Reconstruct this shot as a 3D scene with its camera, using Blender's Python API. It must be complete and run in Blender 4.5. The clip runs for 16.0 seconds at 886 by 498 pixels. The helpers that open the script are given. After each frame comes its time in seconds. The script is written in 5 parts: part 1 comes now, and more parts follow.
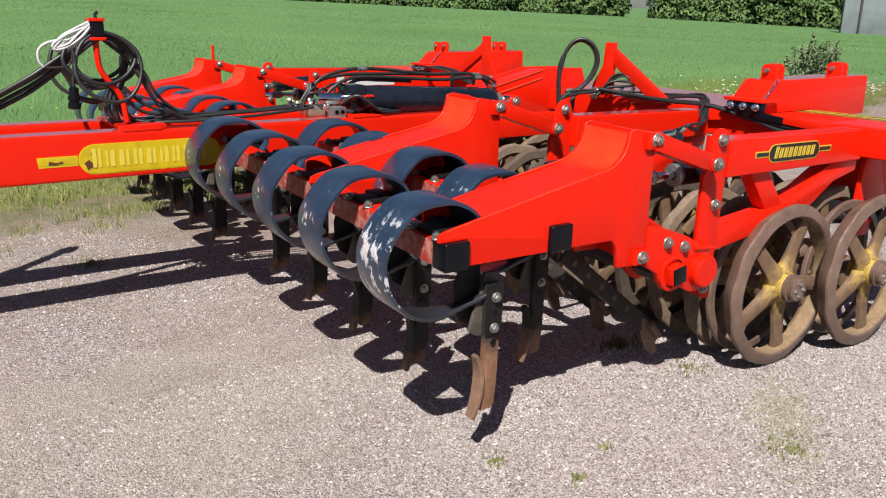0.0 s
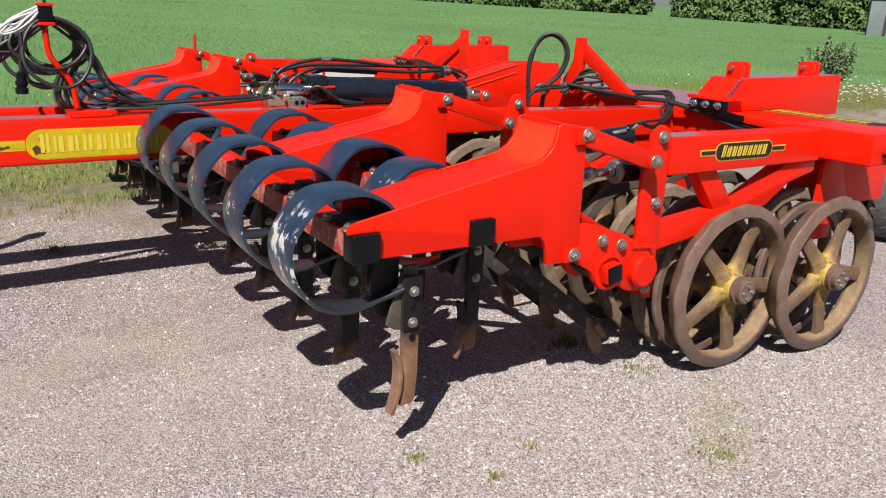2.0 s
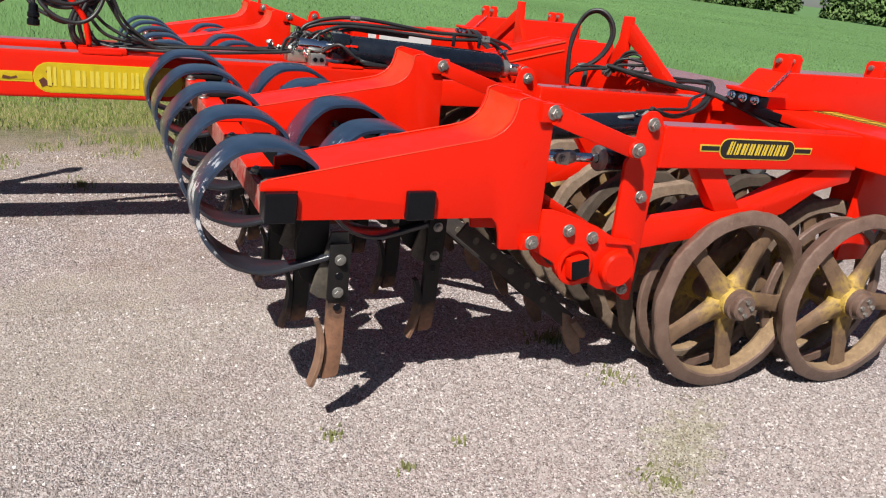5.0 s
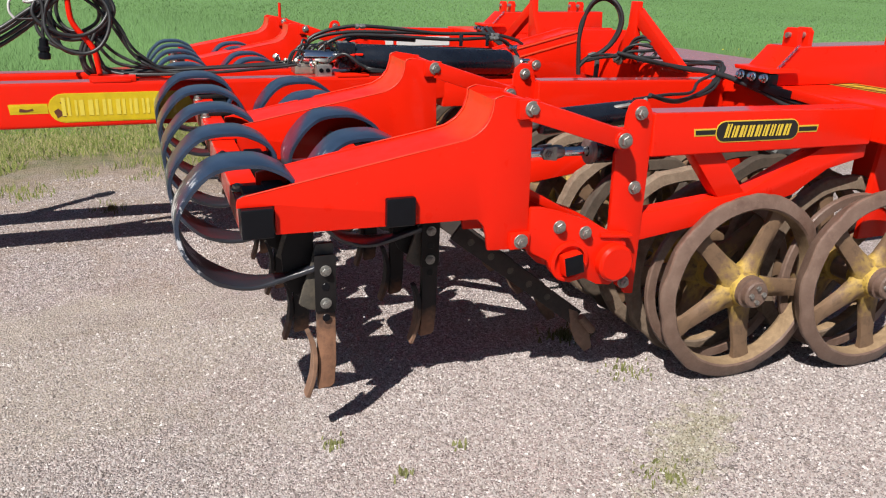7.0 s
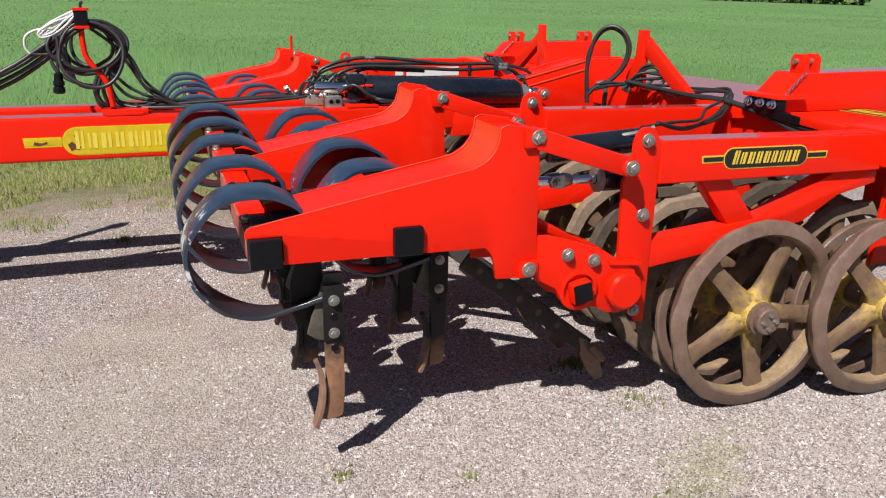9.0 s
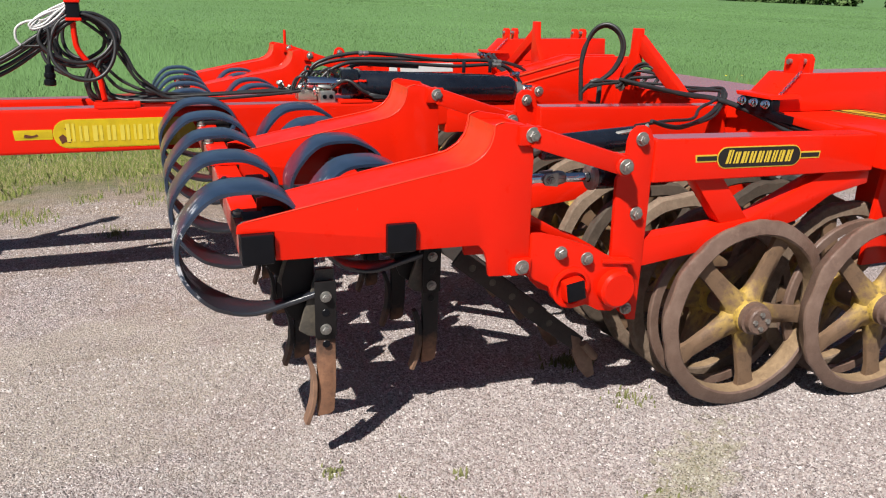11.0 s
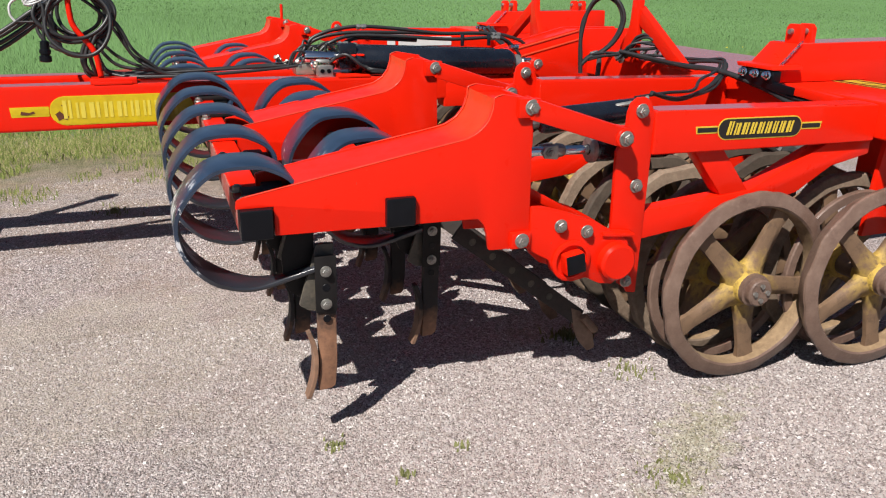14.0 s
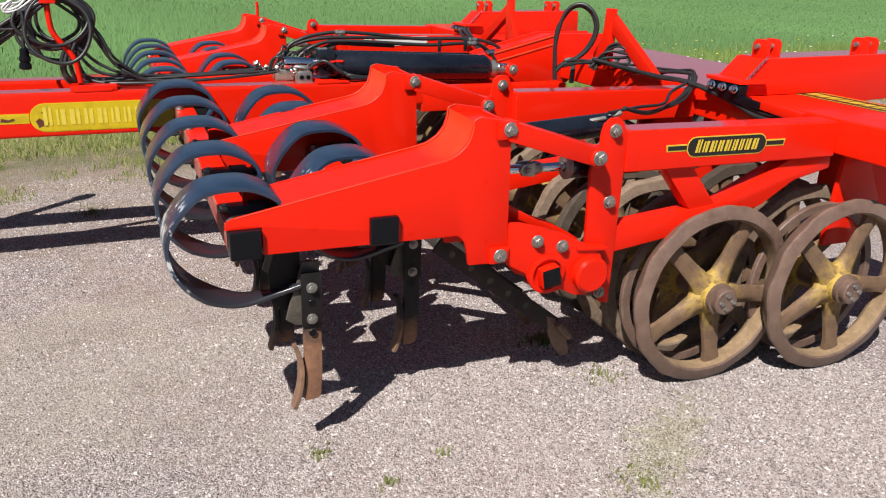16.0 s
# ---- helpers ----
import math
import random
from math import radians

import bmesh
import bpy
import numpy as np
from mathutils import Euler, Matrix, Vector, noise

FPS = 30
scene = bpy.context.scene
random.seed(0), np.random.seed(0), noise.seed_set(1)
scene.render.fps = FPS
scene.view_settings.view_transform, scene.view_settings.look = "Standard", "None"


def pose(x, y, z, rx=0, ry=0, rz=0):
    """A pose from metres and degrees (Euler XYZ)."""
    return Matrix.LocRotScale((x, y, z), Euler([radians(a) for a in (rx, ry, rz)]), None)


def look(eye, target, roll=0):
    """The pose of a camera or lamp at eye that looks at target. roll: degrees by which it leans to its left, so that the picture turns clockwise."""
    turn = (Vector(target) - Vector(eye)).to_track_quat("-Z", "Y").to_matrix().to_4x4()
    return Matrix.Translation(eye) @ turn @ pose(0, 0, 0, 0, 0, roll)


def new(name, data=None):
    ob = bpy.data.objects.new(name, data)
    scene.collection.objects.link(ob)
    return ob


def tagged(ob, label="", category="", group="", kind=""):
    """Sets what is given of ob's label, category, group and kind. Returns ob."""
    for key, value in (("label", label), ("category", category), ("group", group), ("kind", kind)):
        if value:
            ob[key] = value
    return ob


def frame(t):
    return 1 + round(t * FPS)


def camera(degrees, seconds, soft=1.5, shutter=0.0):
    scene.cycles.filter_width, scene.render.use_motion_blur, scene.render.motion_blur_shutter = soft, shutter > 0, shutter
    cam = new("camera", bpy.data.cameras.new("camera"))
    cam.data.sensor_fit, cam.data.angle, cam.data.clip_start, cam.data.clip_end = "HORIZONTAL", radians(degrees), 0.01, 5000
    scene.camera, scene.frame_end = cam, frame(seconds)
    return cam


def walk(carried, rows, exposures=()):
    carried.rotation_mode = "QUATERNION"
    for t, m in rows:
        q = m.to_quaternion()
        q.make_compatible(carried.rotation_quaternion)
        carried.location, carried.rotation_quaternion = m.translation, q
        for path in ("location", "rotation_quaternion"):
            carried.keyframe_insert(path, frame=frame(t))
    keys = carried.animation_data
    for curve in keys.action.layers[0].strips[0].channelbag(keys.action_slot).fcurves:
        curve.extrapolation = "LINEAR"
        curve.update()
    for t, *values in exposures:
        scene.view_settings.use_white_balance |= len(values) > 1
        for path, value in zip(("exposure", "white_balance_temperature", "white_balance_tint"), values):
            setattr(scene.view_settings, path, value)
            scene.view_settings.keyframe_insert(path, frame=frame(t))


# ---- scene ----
cam = camera(58.4, 16.0, 1.15)
PATH = [
    (0, (0.206, 0.009, 1.273), (1.305, 1.583, 0.710), 1.25),
    (0.5, (0.203, 0.013, 1.266), (1.288, 1.601, 0.714), 1.36),
    (1, (0.215, 0.011, 1.271), (1.325, 1.578, 0.711), 1.90),
    (1.2, (0.246, 0.013, 1.266), (1.402, 1.545, 0.702), 1.74),
    (1.5, (0.303, -0.027, 1.281), (1.457, 1.510, 0.727), 0.66),
    (1.8, (0.392, -0.079, 1.277), (1.492, 1.506, 0.749), 1.93),
    (2, (0.455, -0.121, 1.264), (1.515, 1.475, 0.690), 2.17),
    (2.3, (0.514, -0.116, 1.289), (1.576, 1.468, 0.686), 1.75),
    (2.5, (0.541, -0.124, 1.295), (1.582, 1.473, 0.691), 1.36),
    (3, (0.560, -0.057, 1.279), (1.605, 1.529, 0.652), 2.76),
    (3.3, (0.589, -0.039, 1.279), (1.622, 1.547, 0.632), 2.58),
    (3.5, (0.609, -0.056, 1.257), (1.594, 1.552, 0.593), 2.20),
    (3.8, (0.698, -0.084, 1.268), (1.626, 1.571, 0.636), 4.17),
    (4, (0.768, -0.124, 1.248), (1.659, 1.551, 0.617), 5.19),
    (4.2, (0.805, -0.150, 1.225), (1.696, 1.522, 0.583), 7.68),
    (6.3, (1.115, -0.283, 1.260), (1.779, 1.493, 0.622), 1.50),
    (6.5, (1.124, -0.286, 1.262), (1.787, 1.483, 0.605), 1.20),
    (7, (1.138, -0.285, 1.260), (1.811, 1.480, 0.606), 1.32),
    (7.5, (1.142, -0.289, 1.256), (1.806, 1.487, 0.621), 0.79),
    (8, (1.156, -0.289, 1.263), (1.816, 1.496, 0.648), 0.18),
    (8.5, (1.156, -0.287, 1.260), (1.816, 1.506, 0.669), 0.55),
    (9, (1.151, -0.289, 1.262), (1.800, 1.509, 0.675), 0.59),
    (11.5, (1.152, -0.281, 1.260), (1.821, 1.504, 0.654), 1.39),
    (12, (1.154, -0.282, 1.259), (1.820, 1.499, 0.637), 1.35),
    (12.5, (1.157, -0.280, 1.259), (1.821, 1.499, 0.630), 1.01),
    (13, (1.156, -0.283, 1.256), (1.821, 1.493, 0.619), 0.85),
    (13.5, (1.153, -0.283, 1.256), (1.814, 1.491, 0.611), 0.60),
    (14, (1.153, -0.281, 1.255), (1.814, 1.490, 0.602), 0.81),
    (14.5, (1.153, -0.278, 1.255), (1.813, 1.493, 0.601), 1.02),
    (15, (1.152, -0.283, 1.267), (1.818, 1.473, 0.580), 0.67),
    (15.3, (1.131, -0.278, 1.315), (1.837, 1.448, 0.590), 0.71),
    (15.5, (1.141, -0.294, 1.323), (1.842, 1.423, 0.574), 1.53),
    (15.7, (1.119, -0.284, 1.353), (1.828, 1.432, 0.611), 1.58),
    (16, (1.109, -0.316, 1.366), (1.832, 1.417, 0.677), 1.51),
]
walk(cam, [(t, look(eye, target, roll)) for t, eye, target, roll in PATH])

# ---- light ----
LIGHT = Vector((0.60, 0.58, -1.0)).normalized()      # the way sunlight travels
world = bpy.data.worlds.new("sky")
scene.world = world
world.use_nodes = True
wn = world.node_tree.nodes
sky = wn.new("ShaderNodeTexSky")
sky.sky_type = "NISHITA"
sky.sun_disc = False
sky.ozone_density = 4.0
sky.sun_elevation = math.asin(-LIGHT.z)
sky.sun_rotation = math.atan2(-LIGHT.x, -LIGHT.y)
world.node_tree.links.new(sky.outputs[0], wn["Background"].inputs[0])
wn["Background"].inputs[1].default_value = 0.035
sun = new("sun", bpy.data.lights.new("sun", "SUN"))
sun.data.energy = 5.0
sun.data.angle = radians(0.5)
sun.data.color = (1.0, 0.96, 0.91)
sun.matrix_world = look((0, 0, 20), Vector((0, 0, 20)) + LIGHT)
scene.view_settings.exposure = 0.80


# ---- materials ----
ALBEDO = 0.70        # brings the paints and soils to their true reflectance


class Nodes:
    """A small wrapper round one material's node tree."""

    def __init__(self, name):
        self.mat = bpy.data.materials.new(name)
        self.mat.use_nodes = True
        self.tree = self.mat.node_tree
        self.bsdf = self.tree.nodes["Principled BSDF"]
        self.coord = self.tree.nodes.new("ShaderNodeTexCoord")

    def add(self, kind, **inputs):
        node = self.tree.nodes.new(kind)
        for key, value in inputs.items():
            self.put(node.inputs[key.replace("_", " ")], value)
        return node

    def put(self, socket, value):
        if isinstance(value, bpy.types.NodeSocket):
            self.tree.links.new(value, socket)
        else:
            socket.default_value = value

    def noise(self, scale, detail=4.0, rough=0.6, space="Object"):
        n = self.add("ShaderNodeTexNoise", Scale=scale, Detail=detail, Roughness=rough)
        self.put(n.inputs["Vector"], self.coord.outputs[space])
        return n.outputs["Fac"]

    def voronoi(self, scale, feature="F1", space="Object", out="Distance"):
        n = self.tree.nodes.new("ShaderNodeTexVoronoi")
        n.feature = feature
        n.inputs["Scale"].default_value = scale
        self.put(n.inputs["Vector"], self.coord.outputs[space])
        return n.outputs[out]

    def ramp(self, fac, *stops):
        n = self.tree.nodes.new("ShaderNodeValToRGB")
        while len(n.color_ramp.elements) < len(stops):
            n.color_ramp.elements.new(0.5)
        for e, (at, col) in zip(n.color_ramp.elements, stops):
            e.position = at
            e.color = (*col, 1) if isinstance(col, tuple) else (col, col, col, 1)
        self.put(n.inputs[0], fac)
        return n.outputs[0]

    def mix(self, fac, a, b, mode="MIX"):
        n = self.tree.nodes.new("ShaderNodeMix")
        n.data_type = "RGBA"
        n.blend_type = mode
        self.put(n.inputs[0], fac)
        self.put(n.inputs[6], (*a, 1) if isinstance(a, tuple) else a)
        self.put(n.inputs[7], (*b, 1) if isinstance(b, tuple) else b)
        return n.outputs[2]

    def math(self, op, a, b=0.0):
        n = self.tree.nodes.new("ShaderNodeMath")
        n.operation = op
        self.put(n.inputs[0], a)
        self.put(n.inputs[1], b)
        return n.outputs[0]

    def bump(self, height, strength=0.3, distance=0.01):
        n = self.add("ShaderNodeBump", Strength=strength, Distance=distance, Height=height)
        self.put(self.bsdf.inputs["Normal"], n.outputs[0])

    def done(self, color, rough, metal=0.0, coat=0.0, spec=None, coat_rough=0.06):
        if isinstance(metal, float) and metal < 0.5:
            color = self.mix(1.0, color, (ALBEDO, ALBEDO, ALBEDO), "MULTIPLY")
        self.put(self.bsdf.inputs["Base Color"], (*color, 1) if isinstance(color, tuple) else color)
        self.put(self.bsdf.inputs["Roughness"], rough)
        self.put(self.bsdf.inputs["Metallic"], metal)
        self.put(self.bsdf.inputs["Coat Weight"], coat)
        self.put(self.bsdf.inputs["Coat Roughness"], coat_rough)
        if spec is not None:
            self.put(self.bsdf.inputs["Specular IOR Level"], spec)
        return self.mat


def red_paint():
    m = Nodes("red_enamel")
    big, fine = m.noise(2.6, 3), m.noise(60, 3)
    col = m.mix(m.ramp(big, (0.3, 0.0), (0.75, 1.0)), (0.89, 0.017, 0.003), (0.81, 0.014, 0.003))
    dust = m.ramp(m.noise(9, 6, 0.7), (0.55, 0.0), (0.85, 0.14))
    col = m.mix(dust, col, (0.60, 0.055, 0.03))
    chips = m.ramp(m.noise(150, 2, 0.5), (0.775, 0.0), (0.79, 1.0))
    col = m.mix(chips, col, (0.30, 0.16, 0.12))
    m.bump(fine, 0.06, 0.002)
    return m.done(col, m.ramp(m.noise(14, 5), (0.3, 0.26), (0.8, 0.48)), 0.0, 0.22, 0.10, 0.07)


def web_paint():
    """Red enamel that turns to orange where the web bends up."""
    m = Nodes("red_enamel_orange_at_the_bend")
    sep = m.add("ShaderNodeSeparateXYZ", Vector=m.coord.outputs["Object"])
    reach = m.math("ADD", sep.outputs["X"], m.math("MULTIPLY", m.noise(16, 5, 0.65), 0.16))
    bend_mix = m.ramp(m.math("SUBTRACT", reach, 1.5), (0.46, 0.0), (0.58, 1.0))
    # two orange tones for the bend
    worn = m.mix(m.ramp(m.noise(22, 5, 0.7), (0.35, 0.0), (0.7, 1.0)), (0.80, 0.050, 0.012), (0.60, 0.060, 0.022))
    col = m.mix(bend_mix, (0.86, 0.016, 0.003), worn)
    m.bump(m.noise(60, 3), 0.06, 0.002)
    return m.done(col, m.ramp(m.noise(14, 5), (0.3, 0.28), (0.8, 0.5)), 0.0, 0.15, 0.10, 0.1)


def worn_red():
    m = Nodes("worn_red_enamel")
    col = m.mix(m.ramp(m.noise(35, 5, 0.7), (0.42, 0.0), (0.62, 1.0)), (0.42, 0.030, 0.022), (0.46, 0.23, 0.19))
    m.bump(m.noise(90, 3), 0.15, 0.002)
    return m.done(col, 0.5)


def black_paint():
    m = Nodes("black_enamel")
    big = m.noise(6, 4)
    col = m.mix(m.ramp(big, (0.4, 0.0), (0.75, 1.0)), (0.006, 0.008, 0.014), (0.014, 0.018, 0.027))
    m.bump(m.noise(120, 3), 0.06, 0.001)
    return m.done(col, m.ramp(m.noise(20, 4), (0.3, 0.22), (0.75, 0.36)), 0.0, 0.5, 0.4, 0.08)


def spring_steel():
    m = Nodes("worn_black_spring_steel")
    col = m.mix(m.ramp(m.noise(7, 4), (0.4, 0.0), (0.75, 1.0)), (0.011, 0.022, 0.043), (0.027, 0.047, 0.088))
    # shade under the arm, painted as a darker lower end
    low = m.add("ShaderNodeSeparateXYZ", Vector=m.coord.outputs["Object"])
    lower_shade = m.ramp(m.math("ADD", m.math("MULTIPLY", low.outputs["Z"], -1.0), m.math("MULTIPLY", m.noise(9, 5), 0.08)), (0.12, 0.0), (0.20, 0.85))
    col = m.mix(lower_shade, col, (0.016, 0.016, 0.018))
    # scuffs of bare metal at the front of the loop, where stones and straw rub it
    sep = m.add("ShaderNodeSeparateXYZ", Vector=m.coord.outputs["Object"])
    front = m.ramp(m.math("MULTIPLY", sep.outputs["X"], -1.0), (0.105, 0.0), (0.165, 1.0))
    info = m.tree.nodes.new("ShaderNodeObjectInfo")
    where = m.add("ShaderNodeSeparateXYZ", Vector=info.outputs["Location"])
    more = m.ramp(m.math("MULTIPLY", where.outputs["Y"], 0.2), (0.36, 0.14), (0.44, 0.02))
    m.put(m.bsdf.inputs["Coat IOR"], 1.7)
    long = m.tree.nodes.new("ShaderNodeVectorMath")
    long.operation = "MULTIPLY"
    m.put(long.inputs[0], m.coord.outputs["Object"])
    long.inputs[1].default_value = (20.0, 46.0, 16.0)
    streak = m.add("ShaderNodeTexNoise", Scale=1.0, Detail=6.0, Roughness=0.75)
    m.put(streak.inputs["Vector"], long.outputs[0])
    blotch = m.math("MULTIPLY", m.math("SUBTRACT", m.noise(13, 4, 0.6), 0.5), 0.9)
    spots = m.ramp(m.math("ADD", m.math("ADD", streak.outputs["Fac"], blotch), more), (0.70, 0.0), (0.76, 1.0))
    worn = m.math("MULTIPLY", front, spots)
    col = m.mix(worn, col, (0.74, 0.75, 0.77))
    m.bump(m.noise(70, 3), 0.06, 0.002)
    return m.done(col, m.ramp(m.noise(16, 4), (0.3, 0.26), (0.8, 0.40)), m.math("MULTIPLY", worn, 0.5), 0.35, 0.5, 0.34)


def soil_steel(name, dark, light, rough=0.8, spread=None):
    m = Nodes(name)
    col = m.mix(m.ramp(m.noise(11, 6, 0.7), (0.32, 0.0), (0.68, 1.0)), dark, light)
    col = m.mix(m.ramp(m.noise(70, 5, 0.7), (0.5, 0.0), (0.75, 0.55)), col, tuple(1.25 * k for k in light))
    if spread:
        # random darkening from piece to piece, standing in for shade among the rings
        info = m.tree.nodes.new("ShaderNodeObjectInfo")
        col = m.mix(1.0, col, m.ramp(info.outputs["Random"], (0.25, spread[0]), (0.9, spread[1])), "MULTIPLY")
    m.bump(m.noise(55, 6, 0.7), 0.35, 0.004)
    return m.done(col, rough)


def ochre_paint():
    m = Nodes("soiled_ochre_paint")
    sep = m.add("ShaderNodeSeparateXYZ", Vector=m.coord.outputs["Object"])
    out = m.math("ADD", sep.outputs["X"], m.math("MULTIPLY", m.noise(18, 5, 0.7), 0.22))
    col = m.mix(m.ramp(out, (0.14, 0.0), (0.235, 1.0)), (0.52, 0.345, 0.060), (0.190, 0.112, 0.062))
    col = m.mix(m.ramp(m.noise(40, 5, 0.75), (0.50, 0.0), (0.66, 0.75)), col, (0.115, 0.068, 0.038))
    m.bump(m.noise(60, 6, 0.7), 0.35, 0.004)
    return m.done(col, 0.75)


def plain(name, color, rough, metal=0.0, var=0.25, scale=25.0, bump=0.1, coat=0.0, spec=None):
    m = Nodes(name)
    dark = tuple(c * (1 - var) for c in color)
    col = m.mix(m.ramp(m.noise(scale, 5, 0.65), (0.35, 0.0), (0.7, 1.0)), color, dark)
    m.bump(m.noise(scale * 3, 3), bump, 0.002)
    return m.done(col, rough, metal, coat, spec)


def mossy(m):
    """A thin uneven strip of moss that runs over the gravel towards the packer."""
    sep = m.add("ShaderNodeSeparateXYZ", Vector=m.coord.outputs["Object"])
    dx, dy = m.math("SUBTRACT", sep.outputs["X"], 2.34), m.math("SUBTRACT", sep.outputs["Y"], 1.17)
    along = m.math("SUBTRACT", m.math("ADD", m.math("MULTIPLY", dx, 0.798), m.math("MULTIPLY", dy, 0.603)), 0.25)
    across = m.math("SUBTRACT", m.math("MULTIPLY", dy, 0.798), m.math("MULTIPLY", dx, 0.603))
    u, v = m.math("MULTIPLY", along, 3.0), m.math("MULTIPLY", across, 10.0)
    d = m.math("SQRT", m.math("ADD", m.math("MULTIPLY", u, u), m.math("MULTIPLY", v, v)))
    d = m.math("ADD", d, m.math("MULTIPLY", m.math("SUBTRACT", m.noise(11, 8, 0.8), 0.5), 6.5))
    return m.ramp(m.math("MULTIPLY", d, 0.5), (0.16, 0.34), (0.60, 0.0))


def gravel_ground():
    m = Nodes("gravel_and_grass_ground")
    # stones of three sizes, each with its own tint
    tint1 = m.voronoi(98, out="Color")
    tint2 = m.voronoi(170, out="Color")
    d1, d2 = m.voronoi(98), m.voronoi(170)
    r1 = m.add("ShaderNodeSeparateColor", Color=tint1)
    r2 = m.add("ShaderNodeSeparateColor", Color=tint2)
    stone1 = m.ramp(r1.outputs[0], (0.0, (0.30, 0.265, 0.25)), (0.3, (0.56, 0.485, 0.455)), (0.7, (0.55, 0.51, 0.49)), (1.0, (0.78, 0.74, 0.71)))
    stone2 = m.ramp(r2.outputs[1], (0.0, (0.25, 0.22, 0.205)), (0.5, (0.55, 0.475, 0.44)), (1.0, (0.78, 0.735, 0.70)))
    pick = m.ramp(m.noise(60, 3), (0.45, 0.0), (0.55, 1.0))
    stones = m.mix(pick, stone1, stone2)
    gaps = m.ramp(m.mix(pick, d1, d2), (0.28, 1.04), (0.74, 0.36))
    stones = m.mix(1.0, stones, gaps, "MULTIPLY")
    pinkish = m.ramp(m.noise(1.1, 3), (0.40, 0.0), (0.70, 0.22))
    stones = m.mix(pinkish, stones, (0.56, 0.42, 0.37))
    stones = m.mix(1.0, stones, (1.02, 0.985, 1.01), "MULTIPLY")
    moss = m.ramp(m.noise(2.3, 7, 0.75), (0.66, 0.0), (0.75, 0.4))
    stones = m.mix(moss, stones, (0.17, 0.18, 0.06))
    stones = m.mix(mossy(m), stones, (0.20, 0.21, 0.05))
    # browner trodden dirt towards the verge
    sepd = m.add("ShaderNodeSeparateXYZ", Vector=m.coord.outputs["Object"])
    px, py = sepd.outputs["X"], sepd.outputs["Y"]
    back = m.math("MAXIMUM", m.math("MINIMUM", m.math("MULTIPLY", m.math("SUBTRACT", py, 3.0), 0.10), 0.16), -0.3)
    dirty = m.math("ADD", back, m.noise(2.4, 6, 0.7))
    dirt = m.ramp(dirty, (0.46, 0.0), (0.74, 0.75))
    earth = m.mix(m.ramp(m.noise(38, 7, 0.85), (0.36, 0.0), (0.62, 1.0)), (0.47, 0.365, 0.28), (0.19, 0.14, 0.105))
    stones = m.mix(dirt, stones, earth)
    # pale trodden sand in one broad uneven patch beside the machine
    ex = m.math("MULTIPLY", m.math("SUBTRACT", px, 0.80), 0.95)
    ey = m.math("MULTIPLY", m.math("SUBTRACT", py, 2.40), 1.45)
    round_ = m.math("SQRT", m.math("ADD", m.math("MULTIPLY", ex, ex), m.math("MULTIPLY", ey, ey)))
    patch = m.math("SUBTRACT", round_, m.math("MULTIPLY", m.math("SUBTRACT", m.noise(3.2, 7, 0.72), 0.5), 3.4))
    sand = m.ramp(m.math("MULTIPLY", patch, 0.5), (0.26, 0.66), (0.56, 0.0))
    sandy = m.mix(m.ramp(m.noise(210, 5, 0.75), (0.3, 0.0), (0.7, 1.0)), (0.51, 0.455, 0.385), (0.29, 0.255, 0.215))
    stones = m.mix(sand, stones, sandy)
    grit = m.ramp(m.noise(70, 6, 0.8), (0.34, 0.50), (0.64, 1.42))
    trodden = m.math("MAXIMUM", sand, dirt)
    stones = m.mix(trodden, stones, m.mix(1.0, stones, grit, "MULTIPLY"))
    # damp brown and dry pale stretches in the trodden part
    damp = m.ramp(m.noise(1.9, 8, 0.72), (0.34, (0.72, 0.68, 0.64)), (0.48, (0.98, 0.97, 0.96)), (0.64, (1.18, 1.19, 1.16)))
    stones = m.mix(trodden, stones, m.mix(1.0, stones, damp, "MULTIPLY"))
    # beyond the yard's uneven edge: soil and grass
    sep = m.add("ShaderNodeSeparateXYZ", Vector=m.coord.outputs["Object"])
    away = m.math("SUBTRACT", sep.outputs["Y"], m.math("ADD", m.math("MULTIPLY", sep.outputs["X"], 0.13), 5.2))
    away = m.math("ADD", away, m.math("MULTIPLY", m.math("SUBTRACT", m.noise(1.6, 5, 0.65), 0.5), 2.4))
    green = m.ramp(m.math("MULTIPLY", away, 0.25), (0.18, 0.0), (0.55, 1.0))
    broad = m.ramp(m.noise(0.05, 4), (0.35, 0.0), (0.7, 1.0))
    grass = m.mix(m.ramp(m.noise(3.5, 6, 0.7), (0.3, 0.0), (0.7, 1.0)), (0.100, 0.205, 0.058), (0.124, 0.238, 0.077))
    grass = m.mix(broad, grass, (0.128, 0.240, 0.092))
    clod = m.ramp(m.noise(26, 7, 0.85), (0.38, 0.62), (0.62, 1.25))
    verge = m.ramp(m.math("ADD", m.math("MULTIPLY", away, 0.5), 0.45), (0.1, 0.0), (0.55, 0.92))
    soil = m.mix(m.ramp(m.noise(5, 6, 0.75), (0.4, 0.0), (0.6, 1.0)), (0.29, 0.23, 0.145), (0.15, 0.155, 0.062))
    stones = m.mix(verge, stones, m.mix(1.0, soil, clod, "MULTIPLY"))
    col = m.mix(green, stones, grass)
    height = m.mix(green, m.mix(pick, d1, d2), m.noise(30, 6, 0.8))
    height = m.mix(m.math("MULTIPLY", trodden, 0.2), height, m.math("MULTIPLY", m.noise(24, 8, 0.75), 0.8))
    m.bump(height, 1.0, 0.008)
    return m.done(col, 0.9, 0.0, 0.0, 0.25)


